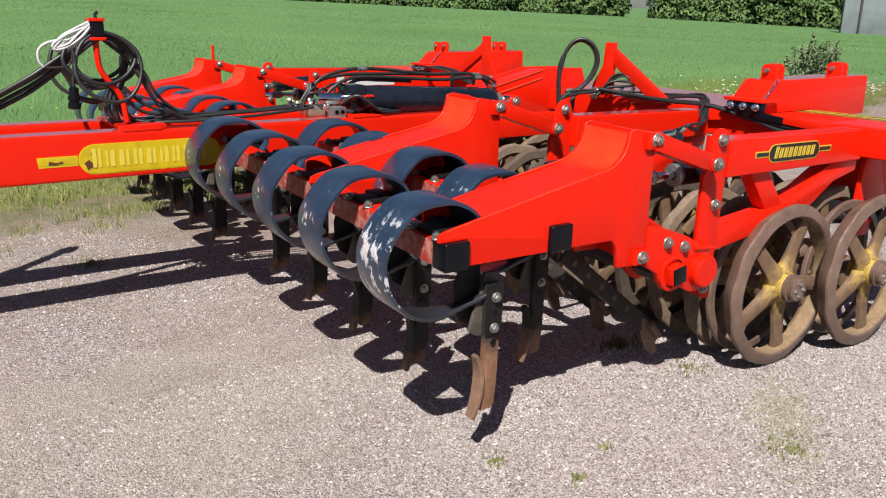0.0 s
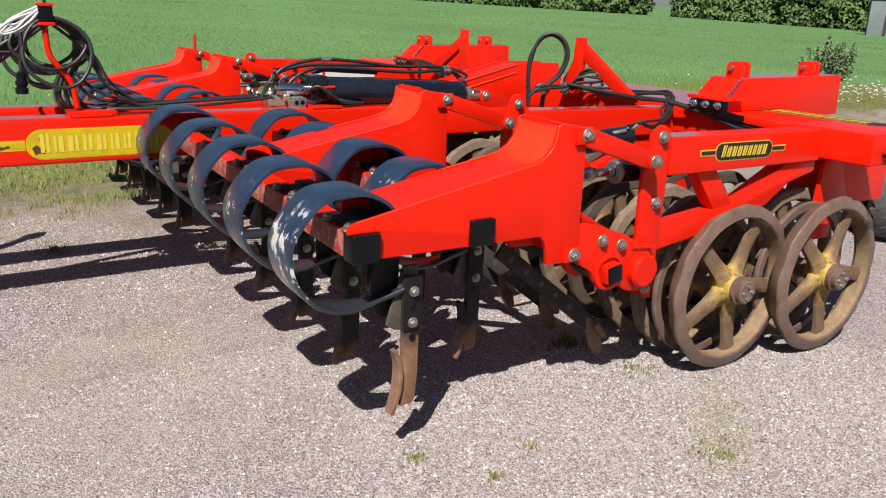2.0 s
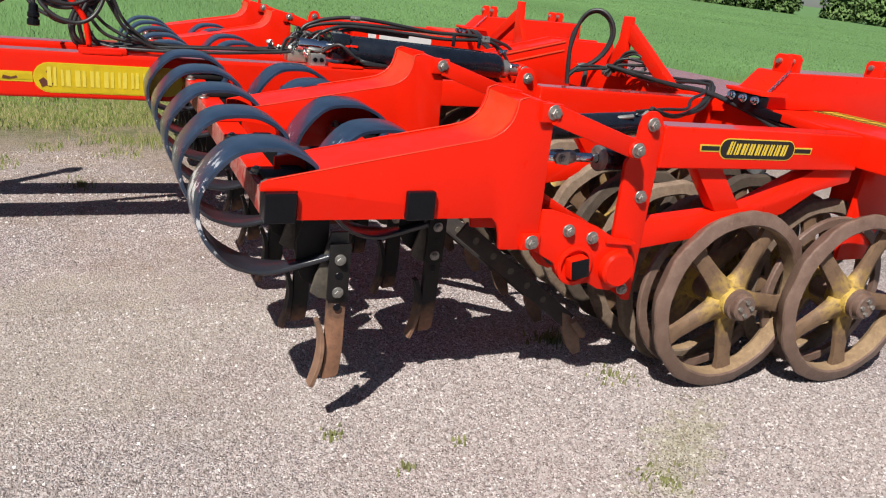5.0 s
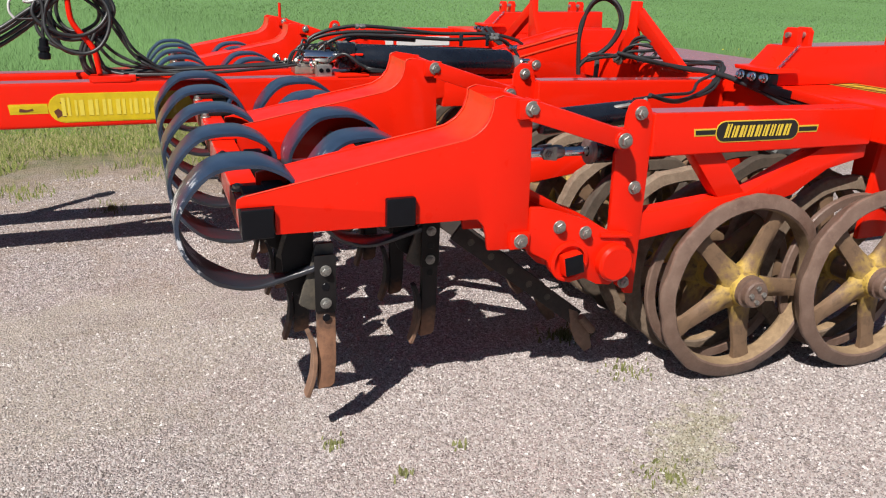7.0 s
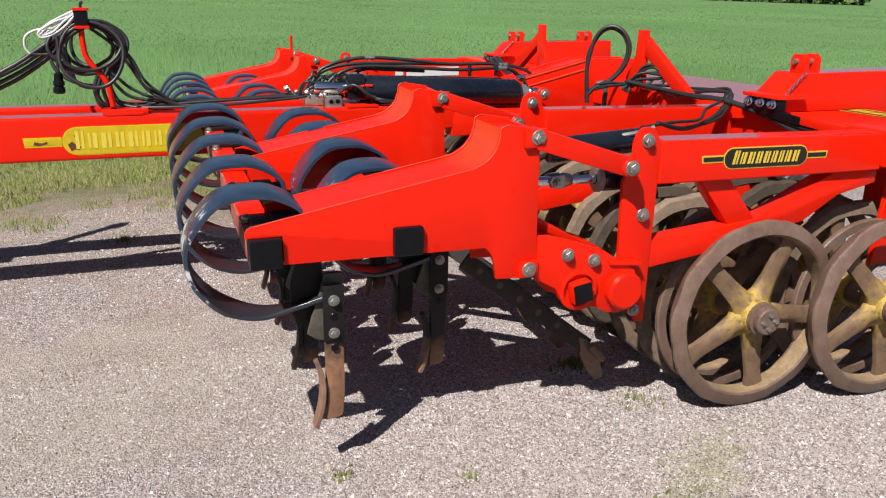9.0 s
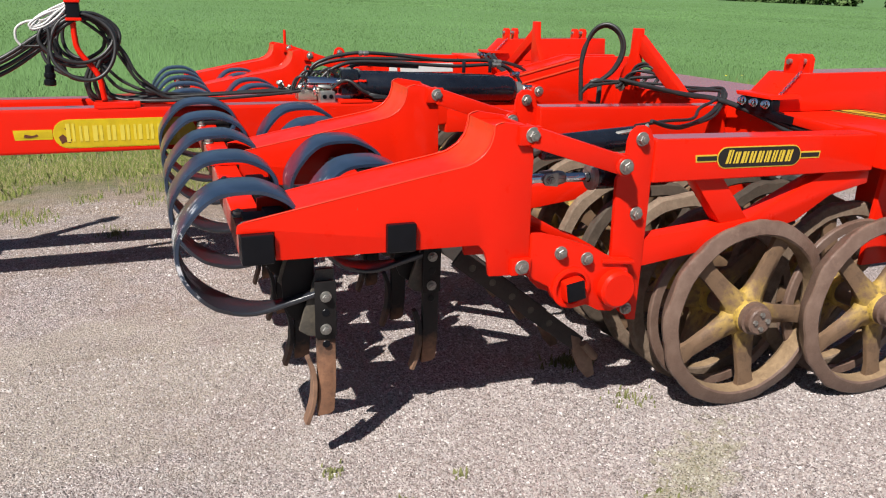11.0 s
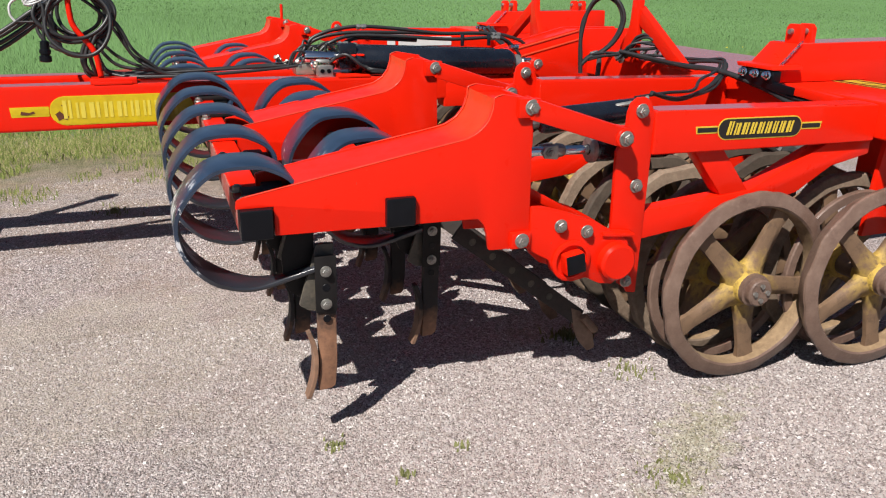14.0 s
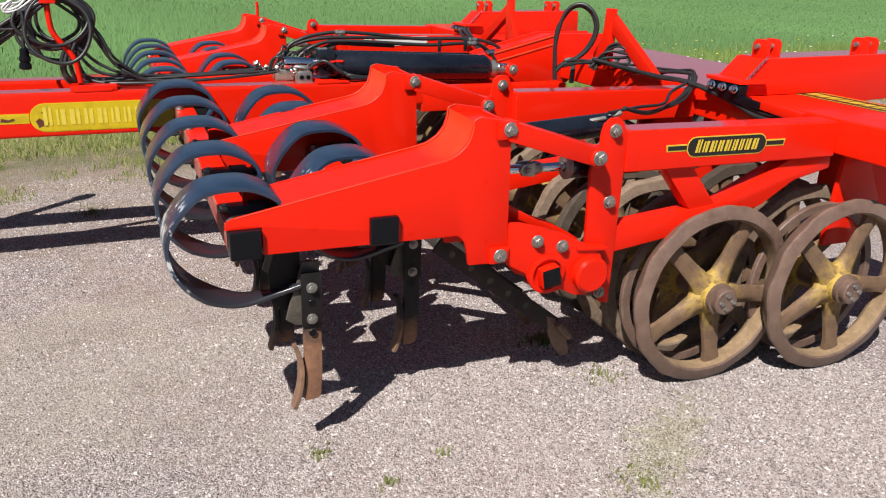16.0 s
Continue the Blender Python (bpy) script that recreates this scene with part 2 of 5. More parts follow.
def leaf_stuff(name, c1, c2, c3=None, dry=0.8):
    m = Nodes(name)
    geo = m.tree.nodes.new("ShaderNodeNewGeometry")
    stops = [(0.0, c1), (1.0, c2)] if c3 is None else [(0.0, c1), (dry, c2), (1.0, c3)]
    col = m.ramp(geo.outputs["Random Per Island"], *stops)
    big = m.ramp(m.noise(0.12, 3), (0.3, 0.75), (0.7, 1.15))
    col = m.mix(1.0, col, big, "MULTIPLY")
    m.put(m.bsdf.inputs["Subsurface Weight"], 0.0)
    return m.done(col, 0.85, 0.0, 0.0, 0.1)


def pebble_stuff():
    m = Nodes("pebbles")
    geo = m.tree.nodes.new("ShaderNodeNewGeometry")
    col = m.ramp(geo.outputs["Random Per Island"], (0.0, (0.15, 0.125, 0.115)), (0.25, (0.34, 0.275, 0.25)), (0.55, (0.36, 0.325, 0.31)), (0.90, (0.48, 0.42, 0.39)), (1.0, (0.72, 0.69, 0.66)))
    col = m.mix(mossy(m), col, (0.24, 0.25, 0.07))
    return m.done(col, 0.8)


# brighter red that paints the highlight along edges
EDGE = plain("red_edge_highlight", (0.95, 0.085, 0.030), 0.35, 0.0, 0.3, 12)
def deck_paint():
    m = Nodes("polished_red_enamel")
    m.put(m.bsdf.inputs["Coat IOR"], 2.4)
    col = m.mix(m.ramp(m.noise(3, 4), (0.3, 0.0), (0.75, 1.0)), (0.74, 0.016, 0.006), (0.60, 0.020, 0.012))
    m.bump(m.noise(40, 3), 0.04, 0.001)
    return m.done(col, 0.3, 0.0, 1.0, 0.8, 0.09)


DECK = deck_paint()
RED, WEB, WORN, BLACK, SPRING = red_paint(), web_paint(), worn_red(), black_paint(), spring_steel()
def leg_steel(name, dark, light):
    """Worn to rust at the bottom; the inner tines' shade is painted as black further down."""
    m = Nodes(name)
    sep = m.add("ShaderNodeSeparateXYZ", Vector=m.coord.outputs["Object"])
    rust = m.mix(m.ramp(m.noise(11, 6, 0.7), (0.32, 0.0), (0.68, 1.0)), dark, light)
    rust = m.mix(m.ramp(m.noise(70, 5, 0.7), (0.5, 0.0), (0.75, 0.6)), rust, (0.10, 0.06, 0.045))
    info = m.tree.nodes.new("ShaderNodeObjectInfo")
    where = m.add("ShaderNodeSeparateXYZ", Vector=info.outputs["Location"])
    # blackness reaches lower with y: the shade on the inner tines, painted in
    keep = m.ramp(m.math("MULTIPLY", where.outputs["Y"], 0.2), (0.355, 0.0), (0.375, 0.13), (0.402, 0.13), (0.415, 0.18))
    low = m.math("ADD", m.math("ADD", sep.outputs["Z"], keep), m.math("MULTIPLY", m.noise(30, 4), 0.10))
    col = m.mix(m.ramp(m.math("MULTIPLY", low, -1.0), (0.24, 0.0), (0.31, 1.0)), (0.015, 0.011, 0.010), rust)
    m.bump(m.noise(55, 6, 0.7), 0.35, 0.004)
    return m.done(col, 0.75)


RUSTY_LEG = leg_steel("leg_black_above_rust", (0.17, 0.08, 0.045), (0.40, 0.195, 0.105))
# the black on the inner shares' upper part is painted shade too
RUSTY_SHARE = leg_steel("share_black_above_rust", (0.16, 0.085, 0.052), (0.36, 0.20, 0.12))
DARKSTEEL = soil_steel("dark_soiled_steel", (0.020, 0.016, 0.015), (0.055, 0.042, 0.036))
SHARE = soil_steel("worn_share_steel", (0.15, 0.085, 0.055), (0.33, 0.20, 0.13), 0.6)
RIM = soil_steel("rusty_cast_iron", (0.118, 0.068, 0.050), (0.215, 0.142, 0.108), 0.36)
TREAD = soil_steel("tan_ring_inner_face", (0.17, 0.105, 0.055), (0.36, 0.245, 0.135))
DUSTY = soil_steel("dusty_iron_random_shade", (0.11, 0.072, 0.047), (0.27, 0.195, 0.135), 0.8, (0.30, 1.15))
OCHRE = ochre_paint()
ZINC = plain("zinc_plated_bolt", (0.40, 0.39, 0.36), 0.42, 0.85, 0.45)
DUSTED = soil_steel("dusty_black_steel", (0.030, 0.029, 0.028), (0.14, 0.118, 0.085), 0.6)
SOOT = plain("soiled_black_steel", (0.013, 0.011, 0.011), 0.6, 0.0, 0.5, 18, 0.2, spec=0.25)
CHROME = plain("chromed_rod", (0.75, 0.76, 0.78), 0.12, 1.0, 0.08)
RUBBER = plain("black_rubber_hose", (0.026, 0.026, 0.027), 0.45, 0.0, 0.4, 40)
PLASTIC = plain("black_plastic", (0.005, 0.006, 0.009), 0.30, 0.0, 0.3, 30, spec=0.22)
WHITE = plain("white_cable_sheath", (0.72, 0.72, 0.70), 0.45, 0.0, 0.15)
TORN = plain("dark_torn_film", (0.13, 0.030, 0.008), 0.6)
STICKER_FIELD = plain("faded_yellow_field", (0.70, 0.50, 0.005), 0.4, 0.0, 0.22, 20, 0.03)
STICKER = plain("faded_yellow_film", (0.74, 0.54, 0.006), 0.4, 0.0, 0.16, 20, 0.03)
PALE = plain("pale_yellow_print", (0.80, 0.63, 0.07), 0.45, 0.0, 0.1, 40, 0.02)
BADGE = plain("black_film", (0.012, 0.011, 0.010), 0.35, 0.0, 0.2, 40, 0.02)
GOLD = plain("yellow_print", (0.78, 0.55, 0.05), 0.4, 0.0, 0.1, 40, 0.02)
PAPER = plain("white_label_film", (0.78, 0.78, 0.76), 0.4, 0.0, 0.1, 40, 0.02)
BRASS = plain("valve_metal", (0.50, 0.47, 0.38), 0.35, 0.8, 0.3)
TYRE = plain("dusty_tyre_rubber", (0.13, 0.13, 0.125), 0.85, 0.0, 0.5, 14, 0.3)
CONCRETE = plain("pale_grey_sheet_wall", (0.22, 0.26, 0.27), 0.7, 0.0, 0.3, 0.6, 0.1)
DARKWOOD = plain("dark_weathered_wood", (0.06, 0.055, 0.05), 0.8, 0.0, 0.3, 5)
GROUND = gravel_ground()
GRASS = leaf_stuff("grass_blades", (0.085, 0.125, 0.026), (0.185, 0.215, 0.055), (0.36, 0.30, 0.17), 0.55)
MEADOW = leaf_stuff("meadow_blades", (0.105, 0.185, 0.036), (0.185, 0.255, 0.065), (0.30, 0.29, 0.12), 0.8)
CROP = leaf_stuff("young_crop_blades", (0.110, 0.220, 0.070), (0.138, 0.252, 0.096))
HEDGE = leaf_stuff("hedge_leaves", (0.10, 0.175, 0.055), (0.14, 0.22, 0.075), (0.17, 0.25, 0.09))
BUSH = leaf_stuff("bush_leaves", (0.16, 0.225, 0.10), (0.27, 0.34, 0.18))
WEED = leaf_stuff("dull_weeds", (0.15, 0.16, 0.055), (0.28, 0.28, 0.12))
PETAL = plain("white_petals", (0.75, 0.75, 0.68), 0.7, 0.0, 0.1)
DANDELION = plain("yellow_petals", (0.70, 0.58, 0.04), 0.7, 0.0, 0.1)
PEBBLE = pebble_stuff()


# ---- mesh helpers ----
def put(name, mesh, material, parent=None, label=""):
    ob = new(name, mesh)
    if not mesh.materials:
        mesh.materials.append(material)
    if parent is not None:
        ob.parent = parent
    if label:
        ob["label"] = label
    return ob


def mesh_of(bm, name, smooth=False):
    me = bpy.data.meshes.new(name)
    bmesh.ops.recalc_face_normals(bm, faces=bm.faces)
    bm.to_mesh(me)
    bm.free()
    for p in me.polygons:
        p.use_smooth = smooth or (len(p.vertices) < 5 and p.area < 0.004)
    me.set_sharp_from_angle(angle=1.2 if smooth else 0.44)
    return me


def part(name, bm, material, parent=None, label="", smooth=False):
    """Links a bmesh as one mesh object under a thing or a part."""
    return put(name, mesh_of(bm, name, smooth), material, parent, label)


def bevelled(bm, size, seg=2):
    if size > 0:
        sharp = [e for e in bm.edges if len(e.link_faces) == 2 and e.calc_face_angle(0) > 0.5]
        bmesh.ops.bevel(bm, geom=sharp, offset=size, segments=seg, profile=0.6, affect="EDGES", clamp_overlap=True)
    return bm


AXES = {"x": (1, 2, 0), "y": (0, 2, 1), "z": (0, 1, 2)}


def prism(points, axis, a, b, bevel=0.003, seg=2, bm=None):
    """A polygon, given in the two other axes, drawn out along axis from a to b."""
    own = bm is None
    bm = bm or bmesh.new()
    i, j, k = AXES[axis]
    rings = []
    for level in (a, b):
        ring = []
        for u, v in points:
            co = [0, 0, 0]
            co[i], co[j], co[k] = u, v, level
            ring.append(bm.verts.new(co))
        rings.append(ring)
    n = len(points)
    bm.faces.new(rings[0])
    bm.faces.new(rings[1][::-1])
    for q in range(n):
        bm.faces.new((rings[0][q], rings[1][q], rings[1][(q + 1) % n], rings[0][(q + 1) % n]))
    bmesh.ops.recalc_face_normals(bm, faces=bm.faces)
    return bevelled(bm, bevel, seg) if own else bm


def box(x0, x1, y0, y1, z0, z1, bevel=0.004, seg=2):
    return prism([(x0, z0), (x1, z0), (x1, z1), (x0, z1)], "y", y0, y1, bevel, seg)


def bar(p, q, w, h, bevel=0.004, up=(0, 0, 1)):
    """A square bar from p to q, w across and h in the up direction."""
    p, q = Vector(p), Vector(q)
    along = (q - p).normalized()
    side = along.cross(Vector(up)).normalized()
    top = side.cross(along).normalized()
    bm = bmesh.new()
    ends = []
    for c in (p, q):
        ends.append([bm.verts.new(c + side * (w / 2 * sx) + top * (h / 2 * sz)) for sx, sz in ((-1, -1), (1, -1), (1, 1), (-1, 1))])
    bm.faces.new(ends[0])
    bm.faces.new(ends[1][::-1])
    for n in range(4):
        bm.faces.new((ends[0][n], ends[1][n], ends[1][(n + 1) % 4], ends[0][(n + 1) % 4]))
    bmesh.ops.recalc_face_normals(bm, faces=bm.faces)
    return bevelled(bm, bevel)


def lathe(p, q, profile, seg=24, bm=None):
    """Turned shape about the line p-q; profile: (share of the way, radius)."""
    bm = bm or bmesh.new()
    p, q = Vector(p), Vector(q)
    along = (q - p).normalized()
    ref = Vector((0, 0, 1)) if abs(along.z) < 0.9 else Vector((1, 0, 0))
    u = along.cross(ref).normalized()
    v = along.cross(u)
    rings = []
    for s, r in profile:
        c = p.lerp(q, s)
        if r < 1e-5:
            rings.append([bm.verts.new(c)] * seg)
        else:
            rings.append([bm.verts.new(c + (u * math.cos(a) + v * math.sin(a)) * r) for a in (2 * math.pi * n / seg for n in range(seg))])
    for a, b in zip(rings, rings[1:]):
        for n in range(seg):
            quad = [a[n], a[(n + 1) % seg], b[(n + 1) % seg], b[n]]
            quad = [w for m, w in enumerate(quad) if w not in quad[:m]]
            if len(quad) > 2:
                bm.faces.new(quad)
    return bm


def cyl(p, q, r, seg=24, soft=0.04):
    return lathe(p, q, [(0, 0), (0, r * 0.9), (soft, r), (1 - soft, r), (1, r * 0.9), (1, 0)], seg)


def smooth_path(points, steps=8, closed=False):
    """Catmull-Rom through the points."""
    pts = [Vector(p) for p in points]
    n = len(pts)
    out = []
    for i in range(n if closed else n - 1):
        if closed:
            a, b, c, d = pts[i - 1], pts[i], pts[(i + 1) % n], pts[(i + 2) % n]
        else:
            a, b, c, d = pts[max(i - 1, 0)], pts[i], pts[i + 1], pts[min(i + 2, n - 1)]
        for s in range(steps):
            t = s / steps
            out.append(0.5 * ((2 * b) + (c - a) * t + (2 * a - 5 * b + 4 * c - d) * t * t + (3 * b - a - 3 * c + d) * t ** 3))
    if not closed:
        out.append(pts[-1])
    return out


def hose(points, r, seg=10, steps=8, closed=False):
    """A round hose swept through the points."""
    path = smooth_path(points, steps, closed)
    bm = bmesh.new()
    n = len(path)
    normal = None
    rings = []
    for i, c in enumerate(path):
        if closed:
            tan = (path[(i + 1) % n] - path[i - 1]).normalized()
        else:
            tan = (path[min(i + 1, n - 1)] - path[max(i - 1, 0)]).normalized()
        if normal is None:
            normal = tan.orthogonal().normalized()
        normal = (normal - tan * normal.dot(tan)).normalized()
        side = tan.cross(normal)
        rings.append([bm.verts.new(c + (normal * math.cos(a) + side * math.sin(a)) * r) for a in (2 * math.pi * k / seg for k in range(seg))])
    if closed:
        rings.append(rings[0])
    else:
        bm.faces.new(rings[0])
        bm.faces.new(rings[-1])
    for a, b in zip(rings, rings[1:]):
        for k in range(seg):
            try:
                bm.faces.new((a[k], a[(k + 1) % seg], b[(k + 1) % seg], b[k]))
            except ValueError:
                pass
    return bm


def strip(points, width, thick, y=0.0, steps=7, taper=None, drift=0.0):
    """A flat leaf swept through (x, z) points in the plane of y, width across y."""
    path = smooth_path([(x, 0, z) for x, z in points], steps)
    bm = bmesh.new()
    n = len(path)
    rings = []
    for i, c in enumerate(path):
        tan = (path[min(i + 1, n - 1)] - path[max(i - 1, 0)]).normalized()
        out = Vector((-tan.z, 0, tan.x))
        w = width * (taper(i / (n - 1)) if taper else 1.0) / 2
        aside = y + drift * max(0.0, i / (n - 1) - 0.78) / 0.22
        rings.append([bm.verts.new((c + out * (thick / 2 * so)) + Vector((0, aside + w * sy, 0))) for sy, so in ((-1, -0.7), (-0.92, -1), (0.92, -1), (1, -0.7), (1, 0.7), (0.92, 1), (-0.92, 1), (-1, 0.7))])
    bm.faces.new(rings[0])
    bm.faces.new(rings[-1][::-1])
    for a, b in zip(rings, rings[1:]):
        for k in range(8):
            bm.faces.new((a[k], a[(k + 1) % 8], b[(k + 1) % 8], b[k]))
    return bm


BOLTS = {}


def bolt(parent, x, y, z, face="y", size=0.019, name="bolt"):
    """A zinc hexagon head on its washer; face: the axis that it looks along, towards minus."""
    key = round(size, 4)
    if key not in BOLTS:
        bm = lathe((0, 0, 0), (0, -1, 0), [(0, size * 1.45), (0.003, size * 1.5), (0.005, size * 1.42), (0.005, size)], 24)
        hexa = lathe((0, -0.004, 0), (0, -0.004 - size * 0.95, 0), [(0, size * 1.12), (0.86, size * 1.12), (1, size * 0.95), (1, 0)], 6, bmesh.new())
        me = bpy.data.meshes.new("tmp")
        hexa.to_mesh(me)
        hexa.free()
        bm.from_mesh(me)
        bpy.data.meshes.remove(me)
        shank = lathe((0, -0.004 - size * 0.9, 0), (0, -0.004 - size * 1.25, 0), [(0, size * 0.6), (1, size * 0.55), (1, 0)], 12, bmesh.new())
        me = bpy.data.meshes.new("tmp")
        shank.to_mesh(me)
        shank.free()
        bm.from_mesh(me)
        bpy.data.meshes.remove(me)
        BOLTS[key] = mesh_of(bm, "bolt")
        BOLTS[key].materials.append(ZINC)
    ob = new(name, BOLTS[key])
    ob.parent = parent
    turn = {"y": (0, 0, 0), "up": (-90, 0, 0), "x": (0, 0, -90)}[face]
    ob.matrix_basis = pose(x, y, z, *turn) @ pose(0, 0, 0, 0, 23 * len(BOLTS) + 130 * x, 0)
    return ob


def soup(name, verts, faces, material, label="", category="", kind="stuff", parent=None):
    """One joined mesh from arrays."""
    me = bpy.data.meshes.new(name)
    me.from_pydata(verts.tolist() if hasattr(verts, "tolist") else verts, [], faces.tolist() if hasattr(faces, "tolist") else faces)
    ob = put(name, me, material, parent)
    return tagged(ob, label, category, kind=kind)


rng = np.random.default_rng(7)


# ---- ground ----
def land(x, y):
    """The ground's height: level in the yard, rising very gently over the field."""
    rise = 0.0317 * (y - 9.0) - 0.0091 * (x - 4.0)
    return 0.5 * (rise + np.sqrt(rise * rise + 0.02)) * np.clip((np.hypot(x, y) - 6.0) / 8.0, 0.0, 1.0) + bank(x, y)


def bank(x, y):
    """The yard lifts a little under the drawbar and towards the verge."""
    u, v = np.clip((y - 2.7) / 1.2, 0.0, 1.0), np.clip((2.3 - x) / 0.8, 0.0, 1.0)
    return 0.040 * u * u * (3 - 2 * u) * v * v * (3 - 2 * v)


def ground_sheet():
    steps = np.concatenate([np.linspace(0, 12, 49), 12 * 1.16 ** np.arange(1, 37)])
    line = np.concatenate([-steps[:0:-1], steps])
    xs, ys = np.meshgrid(line + 2.0, line + 3.0, indexing="ij")
    zs = land(xs, ys)
    near = np.exp(-((xs - 2) ** 2 + (ys - 2) ** 2) / 40.0)
    wave = np.array([[noise.noise((0.9 * a, 0.9 * b, 0.0)) for a, b in zip(r, s)] for r, s in zip(xs, ys)])
    zs = zs + 0.012 * near * (wave - 0.1) - 0.004
    n = len(line)
    verts = np.stack([xs, ys, zs], -1).reshape(-1, 3)
    idx = np.arange(n * n).reshape(n, n)
    faces = np.stack([idx[:-1, :-1], idx[1:, :-1], idx[1:, 1:], idx[:-1, 1:]], -1).reshape(-1, 4)
    ob = soup("ground", verts, faces, GROUND, "pinkish grey gravel yard running into a green field", "ground", "structure")
    for p in ob.data.polygons:
        p.use_smooth = True
    return ob


ground_sheet()

# ---- the cultivator ----
CENTRE = 3.51
machine = new("cultivator")
tagged(machine, "red trailed field cultivator with black spring tines and rusty packer rings", "cultivator")


def arm(y):
    """One double-plate side arm of the tine frame, with its post; y: the outer face."""
    crest = [(1.73, 0.811), (1.90, 0.843), (1.938, 0.853), (1.969, 0.872), (1.990, 0.898), (2.000, 0.930), (2.003, 0.954)]
    outline = [(1.325, 0.708), (1.329, 0.728), (1.350, 0.737), *crest, (2.028, 0.962), (2.115, 0.948), (2.128, 0.524), (2.004, 0.530), (1.997, 0.575), (1.986, 0.605), (1.968, 0.625), (1.418, 0.632), (1.418, 0.708)]
    a = part("arm_plate", prism(outline, "y", y, y + 0.016, 0.0035, 2), RED, machine)
    part("arm_plate", prism([(1.40, 0.632), (1.40, 0.745)] + outline[3:-2], "y", y + 0.188, y + 0.202, 0.003), RED, a)
    bend = [(1.475, 0.759)] + [(x + 0.0015, z - 0.003) for x, z in crest]
    web = part("curved_web", prism(bend + [(x + 0.008, z - 0.009) for x, z in bend[::-1]], "y", y + 0.014, y + 0.189, 0.0), WEB, a, "red web plate turning orange where it bends up")
    for p in web.data.polygons:
        p.use_smooth = len(p.vertices) == 4
    # thin beads carry the painted highlight of the plate edges
    for yy in (y + 0.001, y + 0.188):
        part("plate_edge", hose([(x - 0.0005, yy, z + 0.0008) for x, z in (outline[2:11] if yy < y + 0.1 else outline[3:11])], 0.0015, 6, 3), EDGE, a, "thin worn plate edge with its highlight painted in", True)
    part("post_web", box(2.10, 2.112, y + 0.012, y + 0.19, 0.53, 0.945, 0.002), RED, a)
    part("top_cap", box(2.02, 2.11, y + 0.012, y + 0.19, 0.925, 0.938, 0.002), RED, a)
    part("bolt_tab", box(2.068, 2.130, y - 0.014, y + 0.002, 0.900, 0.951, 0.003), RED, a)
    bolt(a, 2.106, y - 0.012, 0.928, size=0.0145)
    part("bolt_tab", box(2.065, 2.125, y - 0.016, y + 0.002, 0.531, 0.578, 0.003), RED, a)
    bolt(a, 2.097, y - 0.014, 0.555, size=0.0145)
    return a


def upright(y):
    """The main frame's upright plate that carries the linkage."""
    line = [(2.430, 0.890), (2.438, 0.918), (2.458, 0.934), (2.482, 0.935), (2.500, 0.924), (2.520, 0.880), (2.520, 0.326), (2.490, 0.330), (2.478, 0.36), (2.410, 0.53), (2.402, 0.78), (2.428, 0.83)]
    a = part("upright", prism(line, "y", y + 0.012, y + 0.028, 0.004), RED, machine)
    part("upright_flange", prism([(2.504, 0.326), (2.519, 0.326), (2.519, 0.878), (2.504, 0.90)], "y", y + 0.029, y + 0.10, 0.003), RED, a)
    bolt(a, 2.472, y + 0.012, 0.897, size=0.014)
    for z, s in ((0.675, 0.014), (0.371, 0.013)):
        bolt(a, 2.478, y + 0.012, z, size=s)
    part("gusset", prism([(2.385, 0.858), (2.432, 0.858), (2.432, 0.82), (2.385, 0.82)], "y", y + 0.006, y + 0.020, 0.003), RED, a)
    return a


